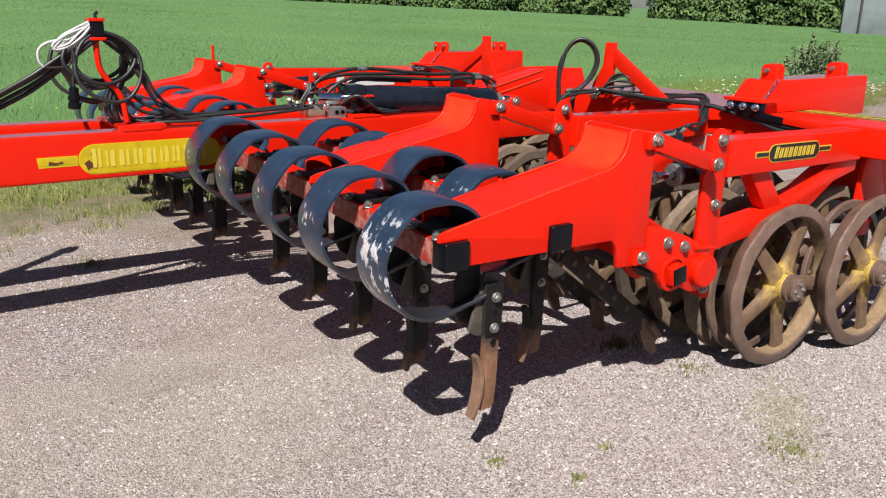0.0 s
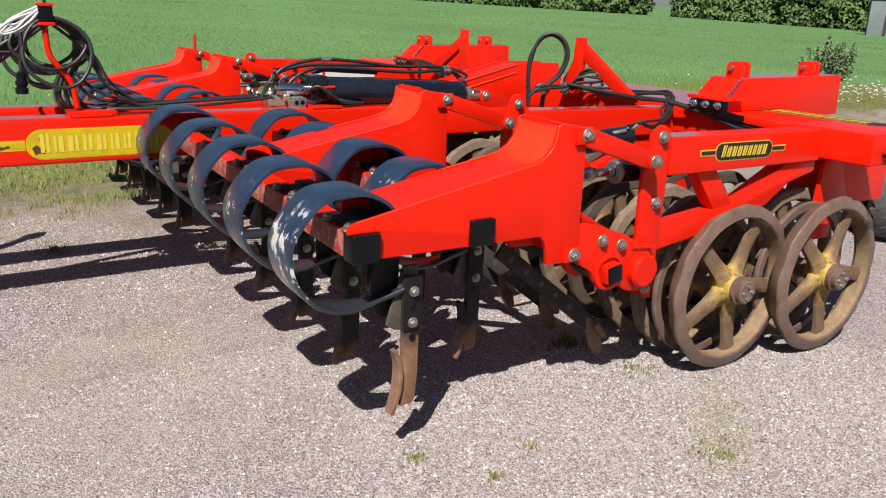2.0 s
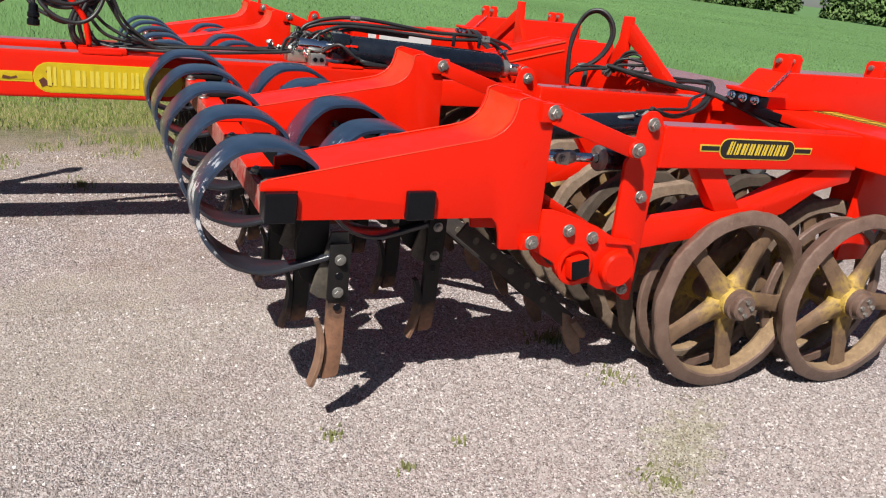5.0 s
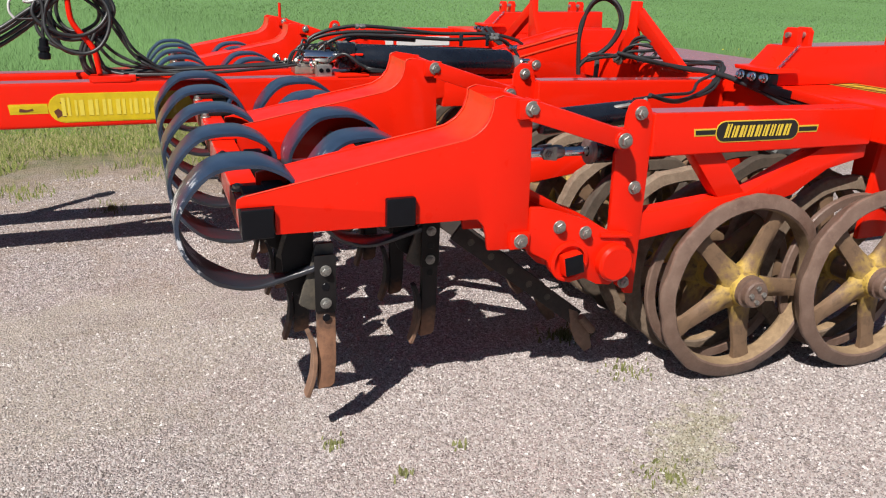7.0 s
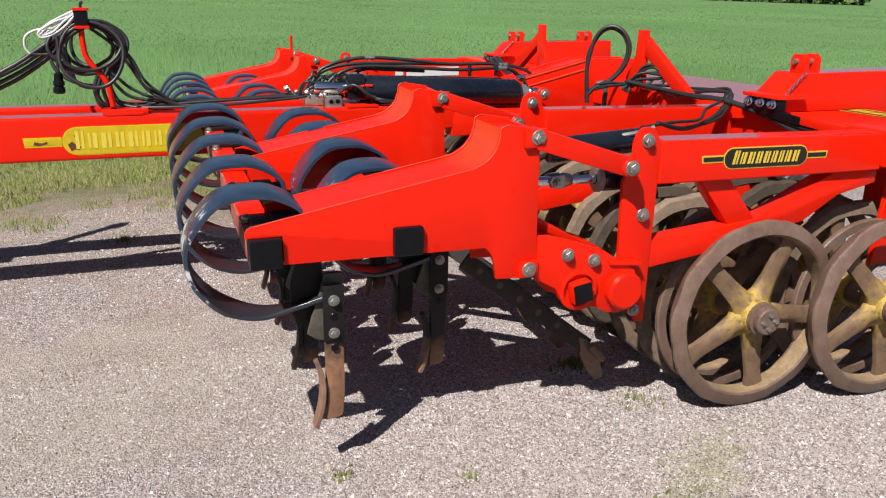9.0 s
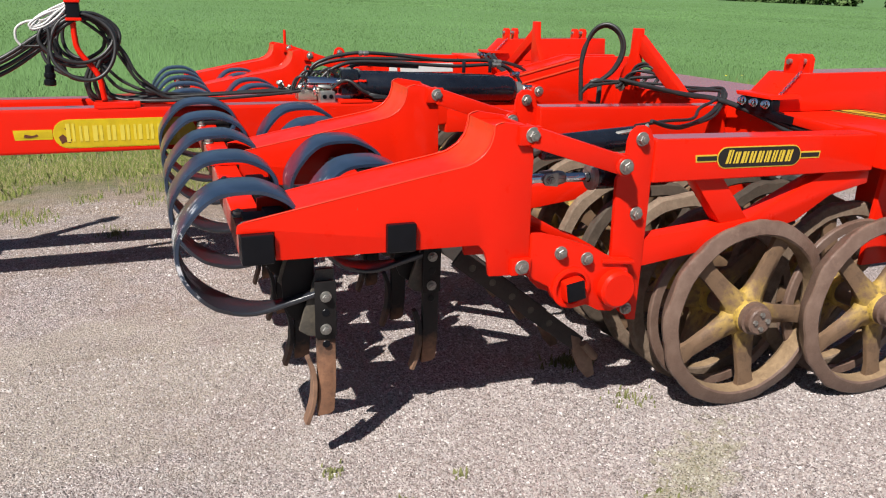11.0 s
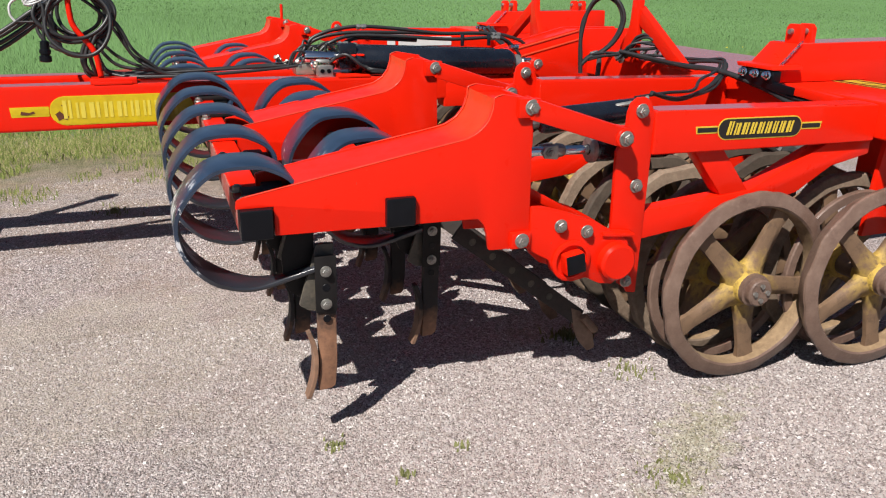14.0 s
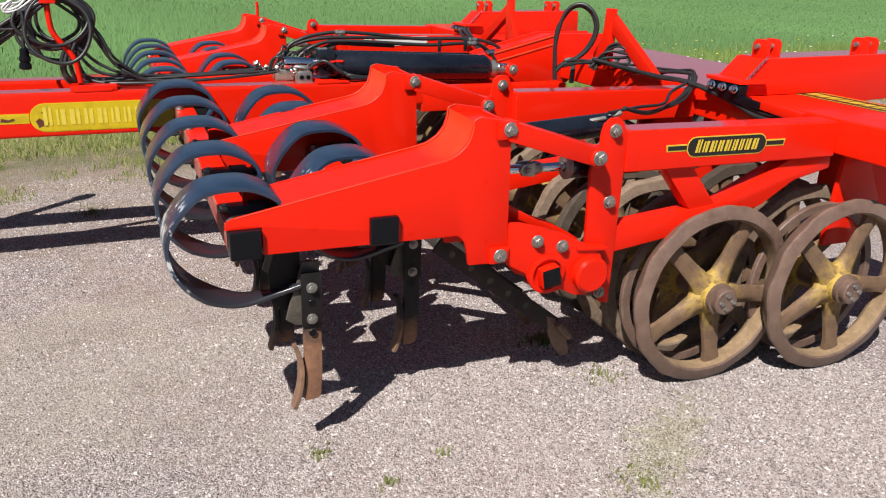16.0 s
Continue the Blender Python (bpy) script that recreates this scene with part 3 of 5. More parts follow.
def linkage(y):
    """Upper link and lower arm between tine frame and main frame."""
    part("upper_link", bar((2.11, y + 0.012, 0.922), (2.40, y + 0.012, 0.829), 0.085, 0.055), RED, machine)
    bolt(machine, 2.393, y - 0.036, 0.832, size=0.015)
    part("link_boss", cyl((2.393, y - 0.036, 0.832), (2.393, y + 0.03, 0.832), 0.029), RED, machine)
    low = [(2.126, 0.505), (2.126, 0.634), (2.165, 0.632), (2.236, 0.611), (2.33, 0.577), (2.405, 0.535), (2.452, 0.505), (2.467, 0.455), (2.452, 0.395), (2.41, 0.368), (2.365, 0.376),
           (2.32, 0.400), (2.27, 0.392), (2.235, 0.405), (2.205, 0.435), (2.19, 0.470)]
    low = [(x, z + 0.012) for x, z in low]
    a = part("lower_arm", prism(low, "y", y - 0.012, y + 0.012, 0.005), RED, machine)
    part("pivot_boss", lathe((2.410, y - 0.005, 0.460), (2.410, y - 0.045, 0.460), [(0, 0.058), (0.8, 0.058), (1, 0.050), (1, 0)], 28), RED, a, smooth=False)
    part("socket_ring", lathe((2.262, y - 0.008, 0.474), (2.262, y - 0.022, 0.474), [(0, 0.062), (0.85, 0.062), (1, 0.057), (1, 0.050), (0.2, 0.049)], 28), RED, a)
    for name, r, y0, y1, mat, label in (("square_tube", 0.043, y - 0.046, y + 0.02, RED, "red square shaft end"), ("tube_cap", 0.041, y - 0.052, y - 0.045, PLASTIC, "black plastic end cap")):
        part(name, prism([(2.262 + r * math.cos(t), 0.474 + r * math.sin(t)) for t in (0.96 + math.pi / 2 * k for k in range(4))], "y", y0, y1, 0.004), mat, a, label)
    part("shelf", prism([(2.36, 0.540), (2.47, 0.528), (2.47, 0.538), (2.36, 0.552)], "y", y - 0.020, y + 0.03, 0.002), RED, a)
    part("ear", prism([(2.135, 0.690), (2.150, 0.684), (2.33, 0.582), (2.30, 0.578), (2.14, 0.655)], "y", y + 0.06, y + 0.072, 0.002), RED, a)
    bolt(a, 2.221, y - 0.012, 0.584, size=0.0135)
    bolt(a, 2.308, y - 0.012, 0.559, size=0.0135)
    part("lower_arm_back", prism(low, "y", y + 0.13, y + 0.15, 0.004), RED, a)
    return a


def side_beam(y):
    """Main frame's lengthwise beam with its bent brace below."""
    a = part("side_beam", prism([(2.518, 0.766), (3.368, 0.760), (3.368, 0.880), (2.518, 0.893)], "y", y, y + 0.10, 0.008, 3), RED, machine)
    part("beam_top", prism([(2.53, 0.8933), (3.36, 0.8806), (3.36, 0.8820), (2.53, 0.8947)], "y", y + 0.010, y + 0.090, 0.0), DECK, a)
    part("bent_brace", prism([(2.50, 0.500), (2.70, 0.525), (2.90, 0.560), (3.098, 0.604), (3.229, 0.682), (3.38, 0.714), (3.38, 0.758), (3.20, 0.760), (2.909, 0.626), (2.50, 0.588)], "y", y + 0.02, y + 0.085, 0.006), RED, a)
    part("brace", prism([(2.680, 0.768), (2.790, 0.766), (2.908, 0.622), (2.807, 0.610)], "y", y + 0.025, y + 0.08, 0.005), RED, a)
    part("roller_strut", prism([(3.455, 0.764), (3.565, 0.764), (3.60, 0.68), (3.66, 0.575), (3.60, 0.54), (3.56, 0.42), (3.42, 0.42), (3.44, 0.637)], "y", y + 0.02, y + 0.04, 0.005), RED, a)
    return a


def tine_meshes():
    """Loop spring, leg and share about the toolbar's middle, built once."""
    loop = [(0.092, -0.005), (0.118, 0.045), (0.104, 0.090), (0.060, 0.122), (0.008, 0.136), (-0.077, 0.126), (-0.136, 0.073), (-0.174, -0.005), (-0.160, -0.099), (-0.099, -0.177), (-0.014, -0.212), (0.077, -0.200), (0.168, -0.168)]
    spring = mesh_of(strip([(x * 1.03, z * 0.945 - 0.002) for x, z in loop], 0.148, 0.013, -0.018, 7, lambda s: 1.0 - 0.78 * min(1.0, max(0.0, (s - 0.76) / 0.17)), -0.052), "loop_spring", True)
    leg_line = [(0.160, -0.13), (0.210, -0.13), (0.211, -0.30), (0.211, -0.44), (0.205, -0.515), (0.194, -0.524), (0.158, -0.527), (0.161, -0.45), (0.160, -0.28)]
    leg = mesh_of(prism(leg_line, "y", -0.088, -0.066, 0.003), "leg")
    share = mesh_of(strip([(0.134, -0.345), (0.147, -0.385), (0.151, -0.43), (0.145, -0.485), (0.127, -0.545)], 0.040, 0.013, -0.077, 5, lambda s: 0.62 + 0.5 * math.sin(2.6 * s)), "share")
    holder = mesh_of(prism([(0.165, -0.10), (0.213, -0.10), (0.213, -0.285), (0.166, -0.293), (0.140, -0.288), (0.116, -0.270), (0.128, -0.225), (0.148, -0.165)], "y", -0.066, -0.054, 0.003), "leg_holder")
    holder2 = mesh_of(prism([(0.155, -0.125), (0.213, -0.125), (0.213, -0.285), (0.155, -0.285)], "y", -0.094, -0.088, 0.002), "leg_plate")
    clamp = mesh_of(box(-0.012, 0.115, -0.060, 0.026, 0.031, 0.047, 0.004), "clamp")
    clamp2 = mesh_of(box(0.045, 0.10, -0.055, 0.055, -0.055, 0.05, 0.006), "clamp_block")
    wing = mesh_of(prism([(0.095, -0.075), (0.165, -0.075), (0.165, -0.255), (0.130, -0.262), (0.098, -0.240), (0.080, -0.200), (0.078, -0.130)], "y", -0.040, -0.032, 0.002), "guard_plate")
    for me, mat in ((spring, SPRING), (leg, RUSTY_LEG), (share, RUSTY_SHARE), (holder, DUSTED), (holder2, SOOT), (clamp, SOOT), (clamp2, SOOT), (wing, SOOT)):
        me.materials.append(mat)
    return spring, leg, share, holder, holder2, clamp, clamp2, wing


TINE = tine_meshes()


def tine(x, y, z, lean=0.0):
    spring, leg, share, holder, holder2, clamp, clamp2, wing = TINE
    t = put("tine", spring, SPRING, machine, "black loop spring tine with chipped paint")
    t.matrix_basis = pose(x, y, z, 0, lean, 0)
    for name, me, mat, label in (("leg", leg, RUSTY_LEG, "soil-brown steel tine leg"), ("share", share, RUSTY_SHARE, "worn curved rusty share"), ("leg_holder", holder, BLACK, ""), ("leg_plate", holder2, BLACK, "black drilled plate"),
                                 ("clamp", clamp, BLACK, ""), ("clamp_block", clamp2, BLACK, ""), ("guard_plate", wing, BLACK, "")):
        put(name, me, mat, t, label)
    bolt(t, 0.184, -0.094, -0.167, size=0.0105)
    bolt(t, 0.183, -0.094, -0.261, size=0.0105)
    for dz in (-0.214, -0.305):
        part("bolt_hole", lathe((0.184, -0.0945, dz), (0.184, -0.0955, dz), [(0, 0.011), (1, 0.010), (1, 0)], 12), PLASTIC, t)
    for dx, dy in ((-0.016, -0.078), (-0.016, 0.044)):
        bolt(t, dx, dy, 0.030, "up", 0.012)
    return t


def toolbar(x, y0, y1, capped):
    a = part("toolbar", box(x - 0.037, x + 0.037, y0, y1, 0.634, 0.706, 0.007, 3), RED, machine)
    part("end_cap", box(x - 0.040, x + 0.040, y0 - 0.014, y0 + (0.05 if capped else 0.0), 0.630, 0.708, 0.006, 3), PLASTIC, a, "black plastic tube end cap")
    part("front_face", box(x - 0.0395, x - 0.036, y0 + 0.05, y1 - 0.02, 0.637, 0.703, 0.001), WORN, a, "worn red paint on the toolbar's front")
    return a


def tine_frame(y0, flip):
    """A folding wing's front frame: two arms, two toolbars, nine tines."""
    for dy in (0.0, 0.762):
        arm(y0 + dy)
    # tines are counted from the wing's outer end inwards
    outer, way = (y0 + 0.936, -1) if flip else (y0, 1)
    for x, length in ((1.374, 1.62), (1.744, 1.50)):
        ends = sorted((outer - 0.004 * way, outer + length * way))
        toolbar(x, ends[0], ends[1], not flip)
    for n in range(5):
        tine(1.365, outer + way * (0.125 + 0.368 * n), 0.676)
    for n in range(4):
        tine(1.744, outer + way * (0.352 + 0.345 * n), 0.676)


NEAR = 1.63
WING_TILT = 1.6     # degrees
FAR = 5.43          # the far outer arm
for y0 in (NEAR, FAR - 0.736):
    before = set(machine.children)
    tine_frame(y0, y0 > CENTRE)
    for dy in (0.0, 0.762):
        upright(y0 + dy + 0.01)
        linkage(y0 + dy + 0.005)
    if y0 == NEAR:
        # the wing hangs a little lower at its outer end
        tilt = pose(0, NEAR, 0.66, WING_TILT, 0, 0) @ pose(0, -NEAR, -0.66)
        for ob in set(machine.children) - before:
            ob.matrix_basis = tilt @ ob.matrix_basis
    for dy in (0.0, 0.736):
        side_beam(y0 + dy + 0.01)


# packer rings
def ring_rim(prof, side):
    """A cast rim, slightly wavy, of the given section about the axle's middle."""
    rim = bmesh.new()
    seg = 84
    loops = []
    for n in range(seg):
        a = 2 * math.pi * n / seg
        wob = 0.005 * abs(math.sin(5.5 * a)) + 0.0022 * math.sin(13 * a + 1) + 0.0012 * math.sin(29 * a + 2) - 0.003
        loop = []
        for y, drop in prof:
            r = 0.317 - drop + (wob if drop < 0.01 else 0.3 * wob)
            loop.append(rim.verts.new((r * math.cos(a), y, r * math.sin(a))))
        loops.append(loop)
    for n in range(seg):
        a, b = loops[n], loops[(n + 1) % seg]
        for k in range(len(prof)):
            f = rim.faces.new((a[k], a[(k + 1) % len(prof)], b[(k + 1) % len(prof)], b[k]))
            f.material_index = 1 if k in (7, 8, 9) else 0
    me = mesh_of(rim, "ring")
    me.materials.append(side)
    me.materials.append(TREAD)
    return me


def ring_meshes():
    """The packer ring's hub and one of its five tapered spokes."""
    hub = lathe((0, -0.048, 0), (0, 0.048, 0), [(0, 0.030), (0, 0.052), (0.06, 0.056), (0.35, 0.060), (0.65, 0.060), (0.94, 0.056), (1, 0.052), (1, 0.030)], 24)
    hub_me = mesh_of(hub, "hub")
    spoke = bmesh.new()
    # a tapered bar with a low ridge along its middle, swelling into the hub
    rings = []
    for s, w, edge, ridge in ((0.040, 0.050, 0.020, 0.042), (0.075, 0.037, 0.012, 0.026), (0.13, 0.031, 0.009, 0.020), (0.22, 0.027, 0.008, 0.014), (0.268, 0.033, 0.010, 0.014)):
        rings.append([spoke.verts.new(v) for v in ((s, -edge, -w), (s, -ridge, -0.004), (s, -edge, w), (s, edge, w), (s, ridge, 0.004), (s, edge, -w))])
    for p, q in zip(rings, rings[1:]):
        for k in range(6):
            spoke.faces.new((p[k], p[(k + 1) % 6], q[(k + 1) % 6], q[k]))
    spoke.faces.new(rings[0])
    spoke.faces.new(rings[-1][::-1])
    spoke_me = mesh_of(spoke, "spoke", True)
    return hub_me, spoke_me


HUB_ME, SPOKE_ME = ring_meshes()
# the end rings are bevelled to one side, the inner ones flat, dusty and partly darkened as shade
RING_ME = ring_rim([(-0.034, 0.049), (-0.039, 0.043), (-0.031, 0.008), (-0.027, 0.002), (-0.020, 0.0), (-0.008, 0.004), (0.032, 0.030), (0.035, 0.044), (0.020, 0.053), (-0.014, 0.054)], RIM)
DUSTY_RING_ME = ring_rim([(-0.018, 0.050), (-0.022, 0.044), (-0.018, 0.008), (-0.014, 0.002), (0.0, 0.0), (0.014, 0.002), (0.018, 0.008), (0.022, 0.044), (0.018, 0.050), (0.0, 0.053)], DUSTY)


def packer_ring(x, y, turn, outer):
    r = put("packer_ring", RING_ME if outer else DUSTY_RING_ME, RIM, machine, "rusty brown cast packer ring with ochre spokes" if outer else "dusty packer ring, some toned dark for shade")
    r.matrix_basis = pose(x, y, 0.316, 0, turn, 0)
    put("hub", HUB_ME, OCHRE, r)
    for k in range(5):
        s = put("spoke", SPOKE_ME, OCHRE, r, "ochre painted spoke stained with soil")
        s.matrix_basis = pose(0, 0, 0, 0, 72 * k, 0)
    return r


ROW_A, ROW_B, PITCH = 2.912, 3.395, 0.178
for x, start in ((ROW_A, 1.636), (ROW_B, 1.560)):
    for n in range(24):
        packer_ring(x, start + PITCH * n, -64 if n == 0 else 37 * n % 72, n in (0, 23))
    part("spacer_ring", lathe((x, start + 0.092, 0.3), (x, start + 0.112, 0.3), [(0, 0.256), (0, 0.284), (0.2, 0.288), (0.8, 0.288), (1, 0.284), (1, 0.256), (0, 0.256)], 56), RIM, machine, "thin rusty spacer ring")
    axle = part("packer_axle", cyl((x, start - 0.02, 0.316), (x, start + 23.3 * PITCH + 0.04, 0.316), 0.040, 16), RIM, machine)
    part("axle_cap", lathe((x, start - 0.030, 0.316), (x, start - 0.088, 0.316), [(0, 0.054), (0.55, 0.054), (0.6, 0.046), (0.92, 0.045), (1, 0.040), (1, 0)], 24), RIM, axle, "rusty axle end")
    for k in range(4):
        part("axle_nut", lathe((x + 0.024 * math.cos(1.57 * k), start - 0.086, 0.316 + 0.024 * math.sin(1.57 * k)), (x + 0.024 * math.cos(1.57 * k), start - 0.095, 0.316 + 0.024 * math.sin(1.57 * k)), [(0, 0.009), (1, 0.008), (1, 0)], 6), ZINC, axle)

# rear cross beam, with the transport wheel boxes
cross = part("cross_beam", box(3.37, 3.80, 1.435, 2 * CENTRE - 1.435, 0.768, 0.888, 0.010, 3), RED, machine)
for side in (0, 1):
    y0 = 2.11 if side == 0 else 2 * CENTRE - 2.11 - 0.16
    box_line = [(3.35, 0.8895), (3.37, 0.95), (3.454, 1.030), (4.215, 1.037), (4.225, 0.852), (3.803, 0.84), (3.803, 0.8895)]
    wb = part("wheel_box", prism(box_line, "y", y0, y0 + 0.16, 0.006, 2), RED, machine)
    for x in (3.505, 4.03):
        for dx, dy in ((-0.035, 0.012), (0.035, 0.030)):
            lug = [(y0 + dy, 1.02), (y0 + dy + 0.075, 1.02), (y0 + dy + 0.075, 1.085), (y0 + dy + 0.06, 1.100), (y0 + dy + 0.015, 1.100), (y0 + dy, 1.085)]
            part("lug", prism(lug, "x", x + dx - 0.012, x + dx + 0.012, 0.003), RED, wb)
        part("lug_pin", cyl((x - 0.06, y0 + 0.055, 1.072), (x + 0.06, y0 + 0.055, 1.072), 0.011, 12), ZINC, wb)
    part("box_top", prism([(3.462, 1.0305), (4.205, 1.0373), (4.205, 1.0388), (3.462, 1.0320)], "y", y0 + 0.008, y0 + 0.152, 0.0), DECK, wb)
    # a short chain down the box's slope
    for k in range(10):
        p = Vector((3.375, y0 - 0.005, 0.958)).lerp(Vector((3.452, y0 - 0.005, 1.034)), k / 9)
        flat = (Vector((0.7, 0, 0.7)), Vector((0, 1, 0))) if k % 2 else (Vector((0.7, 0, 0.7)), Vector((-0.7, 0, 0.7)))
        part("chain_link", hose([p + flat[0] * 0.008 * math.cos(a) + flat[1] * 0.0045 * math.sin(a) for a in (2 * math.pi * q / 8 for q in range(8))], 0.0016, 5, 2, True), CHROME, wb)
    # hose couplings in a row beside the box
    plate = part("coupling_plate", prism([(y0 - 0.03, 0.940), (y0 + 0.16, 0.940), (y0 + 0.17, 0.955), (y0 - 0.02, 0.955)], "x", 3.315, 3.46, 0.003), RED, machine)
    part("coupling_block", box(3.325, 3.362, y0 - 0.028, y0 + 0.155, 0.887, 0.938, 0.008), PLASTIC, plate, "black hydraulic coupling block")
    for k in range(3):
        p = Vector((3.327, y0 - 0.002 + 0.064 * k, 0.918))
        part("coupling", lathe(p, p + Vector((-0.034, -0.006, 0.006)), [(0, 0.016), (0.35, 0.017), (0.4, 0.012), (0.8, 0.013), (0.85, 0.009), (1, 0.007), (1, 0)], 12), CHROME, plate, "shiny steel hose coupling")

part("platform", box(3.802, 4.06, 2.285, 2 * CENTRE - 2.285, 0.800, 0.888, 0.006), RED, cross)
part("deck_plate", box(3.385, 4.05, 2.30, 4.72, 0.8885, 0.8905, 0.0), DECK, cross, "polished red top of the cross beam")

# bracket and galvanised fitting at the near end of the cross beam
part("end_plate", box(3.43, 3.66, 1.37, 1.434, 0.806, 0.815, 0.002), PLASTIC, cross, "thin black plate on the beam end")
fit_arm = part("end_fitting", box(3.56, 3.76, 1.38, 1.434, 0.70, 0.805, 0.006), ZINC, cross, "galvanised steel fitting on the beam end")
for dx, dz in ((0.03, 0.02), (0.03, 0.08), (0.12, 0.05)):
    bolt(fit_arm, 3.57 + dx, 1.38, 0.70 + dz, size=0.010)
part("latch_bar", bar((3.44, 1.38, 0.752), (3.62, 1.38, 0.735), 0.014, 0.020, 0.002), ZINC, cross)
part("latch_pin", cyl((3.585, 1.37, 0.690), (3.575, 1.31, 0.715), 0.020, 14), ZINC, cross)
part("cable_loop", hose([(3.45, 1.37, 0.808), (3.46, 1.37, 0.77), (3.47, 1.375, 0.755)], 0.003, 6, 5), RUBBER, cross)
part("under_box", box(3.66, 4.10, 1.75, 1.95, 0.515, 0.764, 0.006), RED, machine)

# print along the top of the cross beam
STROKES = ((0.8, 0.5), (0.5, 0.9), (1.0, 0.6), (0.7, 0.7), (0.9, 0.6), (0.5, 0.8), (0.5, 0.6), (0.5, 0.9), (0.9, 0.7))


def letter_bars(parent, origin, along, up, total, height, material, lean=0.0, depth=0.0012):
    """Plain bars in pairs that stand in for lettering; the first is a little taller."""
    o, u, v = Vector(origin), Vector(along).normalized(), Vector(up).normalized()
    n = u.cross(v)
    unit = total / sum(a + b + 1.35 for a, b in STROKES)
    at = 0.0
    for k, pair in enumerate(STROKES):
        for w, gap in zip(pair, (0.45, 0.90)):
            top = height * (1.16 if k == 0 else 1.0)
            bm = bmesh.new()
            quad = [bm.verts.new(o + u * (at + a * w * unit + lean * b * top) + v * (b * top) + n * depth * s) for s in (0, 1) for a, b in ((0, 0), (1, 0), (1, 1), (0, 1))]
            for f in ((0, 1, 2, 3), (7, 6, 5, 4), (0, 4, 5, 1), (1, 5, 6, 2), (2, 6, 7, 3), (3, 7, 4, 0)):
                bm.faces.new([quad[i] for i in f])
            part("print_bar", bm, material, parent)
            at += (w + gap) * unit


def pill(length, height, n=10):
    """Outline of a badge with round ends, about the origin."""
    r = height / 2
    pts = []
    for cx, a0 in ((length / 2 - r, -math.pi / 2), (-length / 2 + r, math.pi / 2)):
        pts += [(cx + r * math.cos(a0 + math.pi * k / n), r * math.sin(a0 + math.pi * k / n)) for k in range(n + 1)]
    return pts


def badge(parent, x, y, z, length, height, film, edge, bars, tail, slope=0.0):
    """Name badge without its lettering: rounded film, thin rim, tails, plain bars."""
    turn = lambda p: (x + p[0], z + p[1] + slope * p[0])
    outer = part("badge", prism([turn(p) for p in pill(length, height)], "y", y - 0.0012, y + 0.001, 0.0), edge, parent, "rounded name badge with thin border")
    part("badge_field", prism([turn(p) for p in pill(length - 0.007, height - 0.007)], "y", y - 0.0024, y - 0.0008, 0.0), film, outer)
    for s in (-1, 1):
        a, b = s * (length / 2 + 0.001), s * (length / 2 + tail)
        part("badge_tail", prism([turn(p) for p in ((a, -height * 0.17), (b, -height * 0.17), (b + s * 0.004, height * 0.17), (a, height * 0.17))], "y", y - 0.0012, y + 0.001, 0.0), edge, outer)
        part("badge_tail_field", prism([turn(p) for p in ((a, -height * 0.10), (b - s * 0.003, -height * 0.10), (b - s * 0.002, height * 0.10), (a, height * 0.10))], "y", y - 0.0024, y - 0.0008, 0.0), film, outer)
    total = bars * length
    dark = film is BADGE
    letter_bars(outer, (x - total / 2, y - 0.0026, z - height * 0.27 - slope * total / 2), (1, 0, slope), (0, 0, 1), total, height * 0.54, GOLD if dark else PALE, 0.22 if dark else 0.0)
    return outer


badge(machine, 2.897, NEAR + 0.01, 0.829, 0.318, 0.066, BADGE, GOLD, 0.80, 0.075, -0.013)
top_badge = part("top_badge", prism([(3.705 + q, 1.87 + p) for p, q in pill(0.60, 0.135)], "z", 0.888, 0.8892, 0.0), BADGE, cross, "long dark badge on the beam's top")
letter_bars(top_badge, (3.68, 2.10, 0.8894), (0, -1, 0), (1, 0, 0), 0.46, 0.05, GOLD)
for dx in (-0.062, 0.058):
    part("badge_line", box(3.705 + dx, 3.709 + dx, 1.63, 2.11, 0.8893, 0.8902, 0.0), GOLD, top_badge)

# transport wheel behind the cross beam
def wheel(x, y, zc, r, w):
    t = bmesh.new()
    lathe((x, y, zc), (x, y + w, zc), [(0.05, 0.17), (0.0, 0.22), (0.02, r - 0.06), (0.10, r - 0.02), (0.25, r - 0.012), (0.75, r - 0.012), (0.90, r - 0.02), (0.98, r - 0.06), (1.0, 0.22), (0.95, 0.17), (0.95, 0.0)], 40, t)
    wh = part("transport_wheel", t, TYRE, machine, "dusty black tyre with block tread")
    for n in range(26):
        a = 2 * math.pi * n / 26
        for side in (0, 1):
            aa = a + side * math.pi / 26
            c = Vector((x + (r - 0.006) * math.cos(aa), y + w * (0.27 if side == 0 else 0.73), zc + (r - 0.006) * math.sin(aa)))
            tan = Vector((-math.sin(aa), 0.5 if side == 0 else -0.5, math.cos(aa))).normalized()
            rad = Vector((math.cos(aa), 0, math.sin(aa)))
            part("tread_block", bar(c - tan * 0.045, c + tan * 0.045, w * 0.30, 0.034, 0.004, rad), TYRE, wh)
    mid = (x, y + w / 2, zc)
    wh.matrix_basis = pose(*mid, 0, 0, 20) @ pose(*[-c for c in mid])
    part("rim_disc", lathe((x, y + 0.03, zc), (x, y + 0.10, zc), [(0, 0), (0, 0.08), (0.8, 0.14), (0.3, 0.165), (1, 0.17)], 24), RED, wh)
    return wh


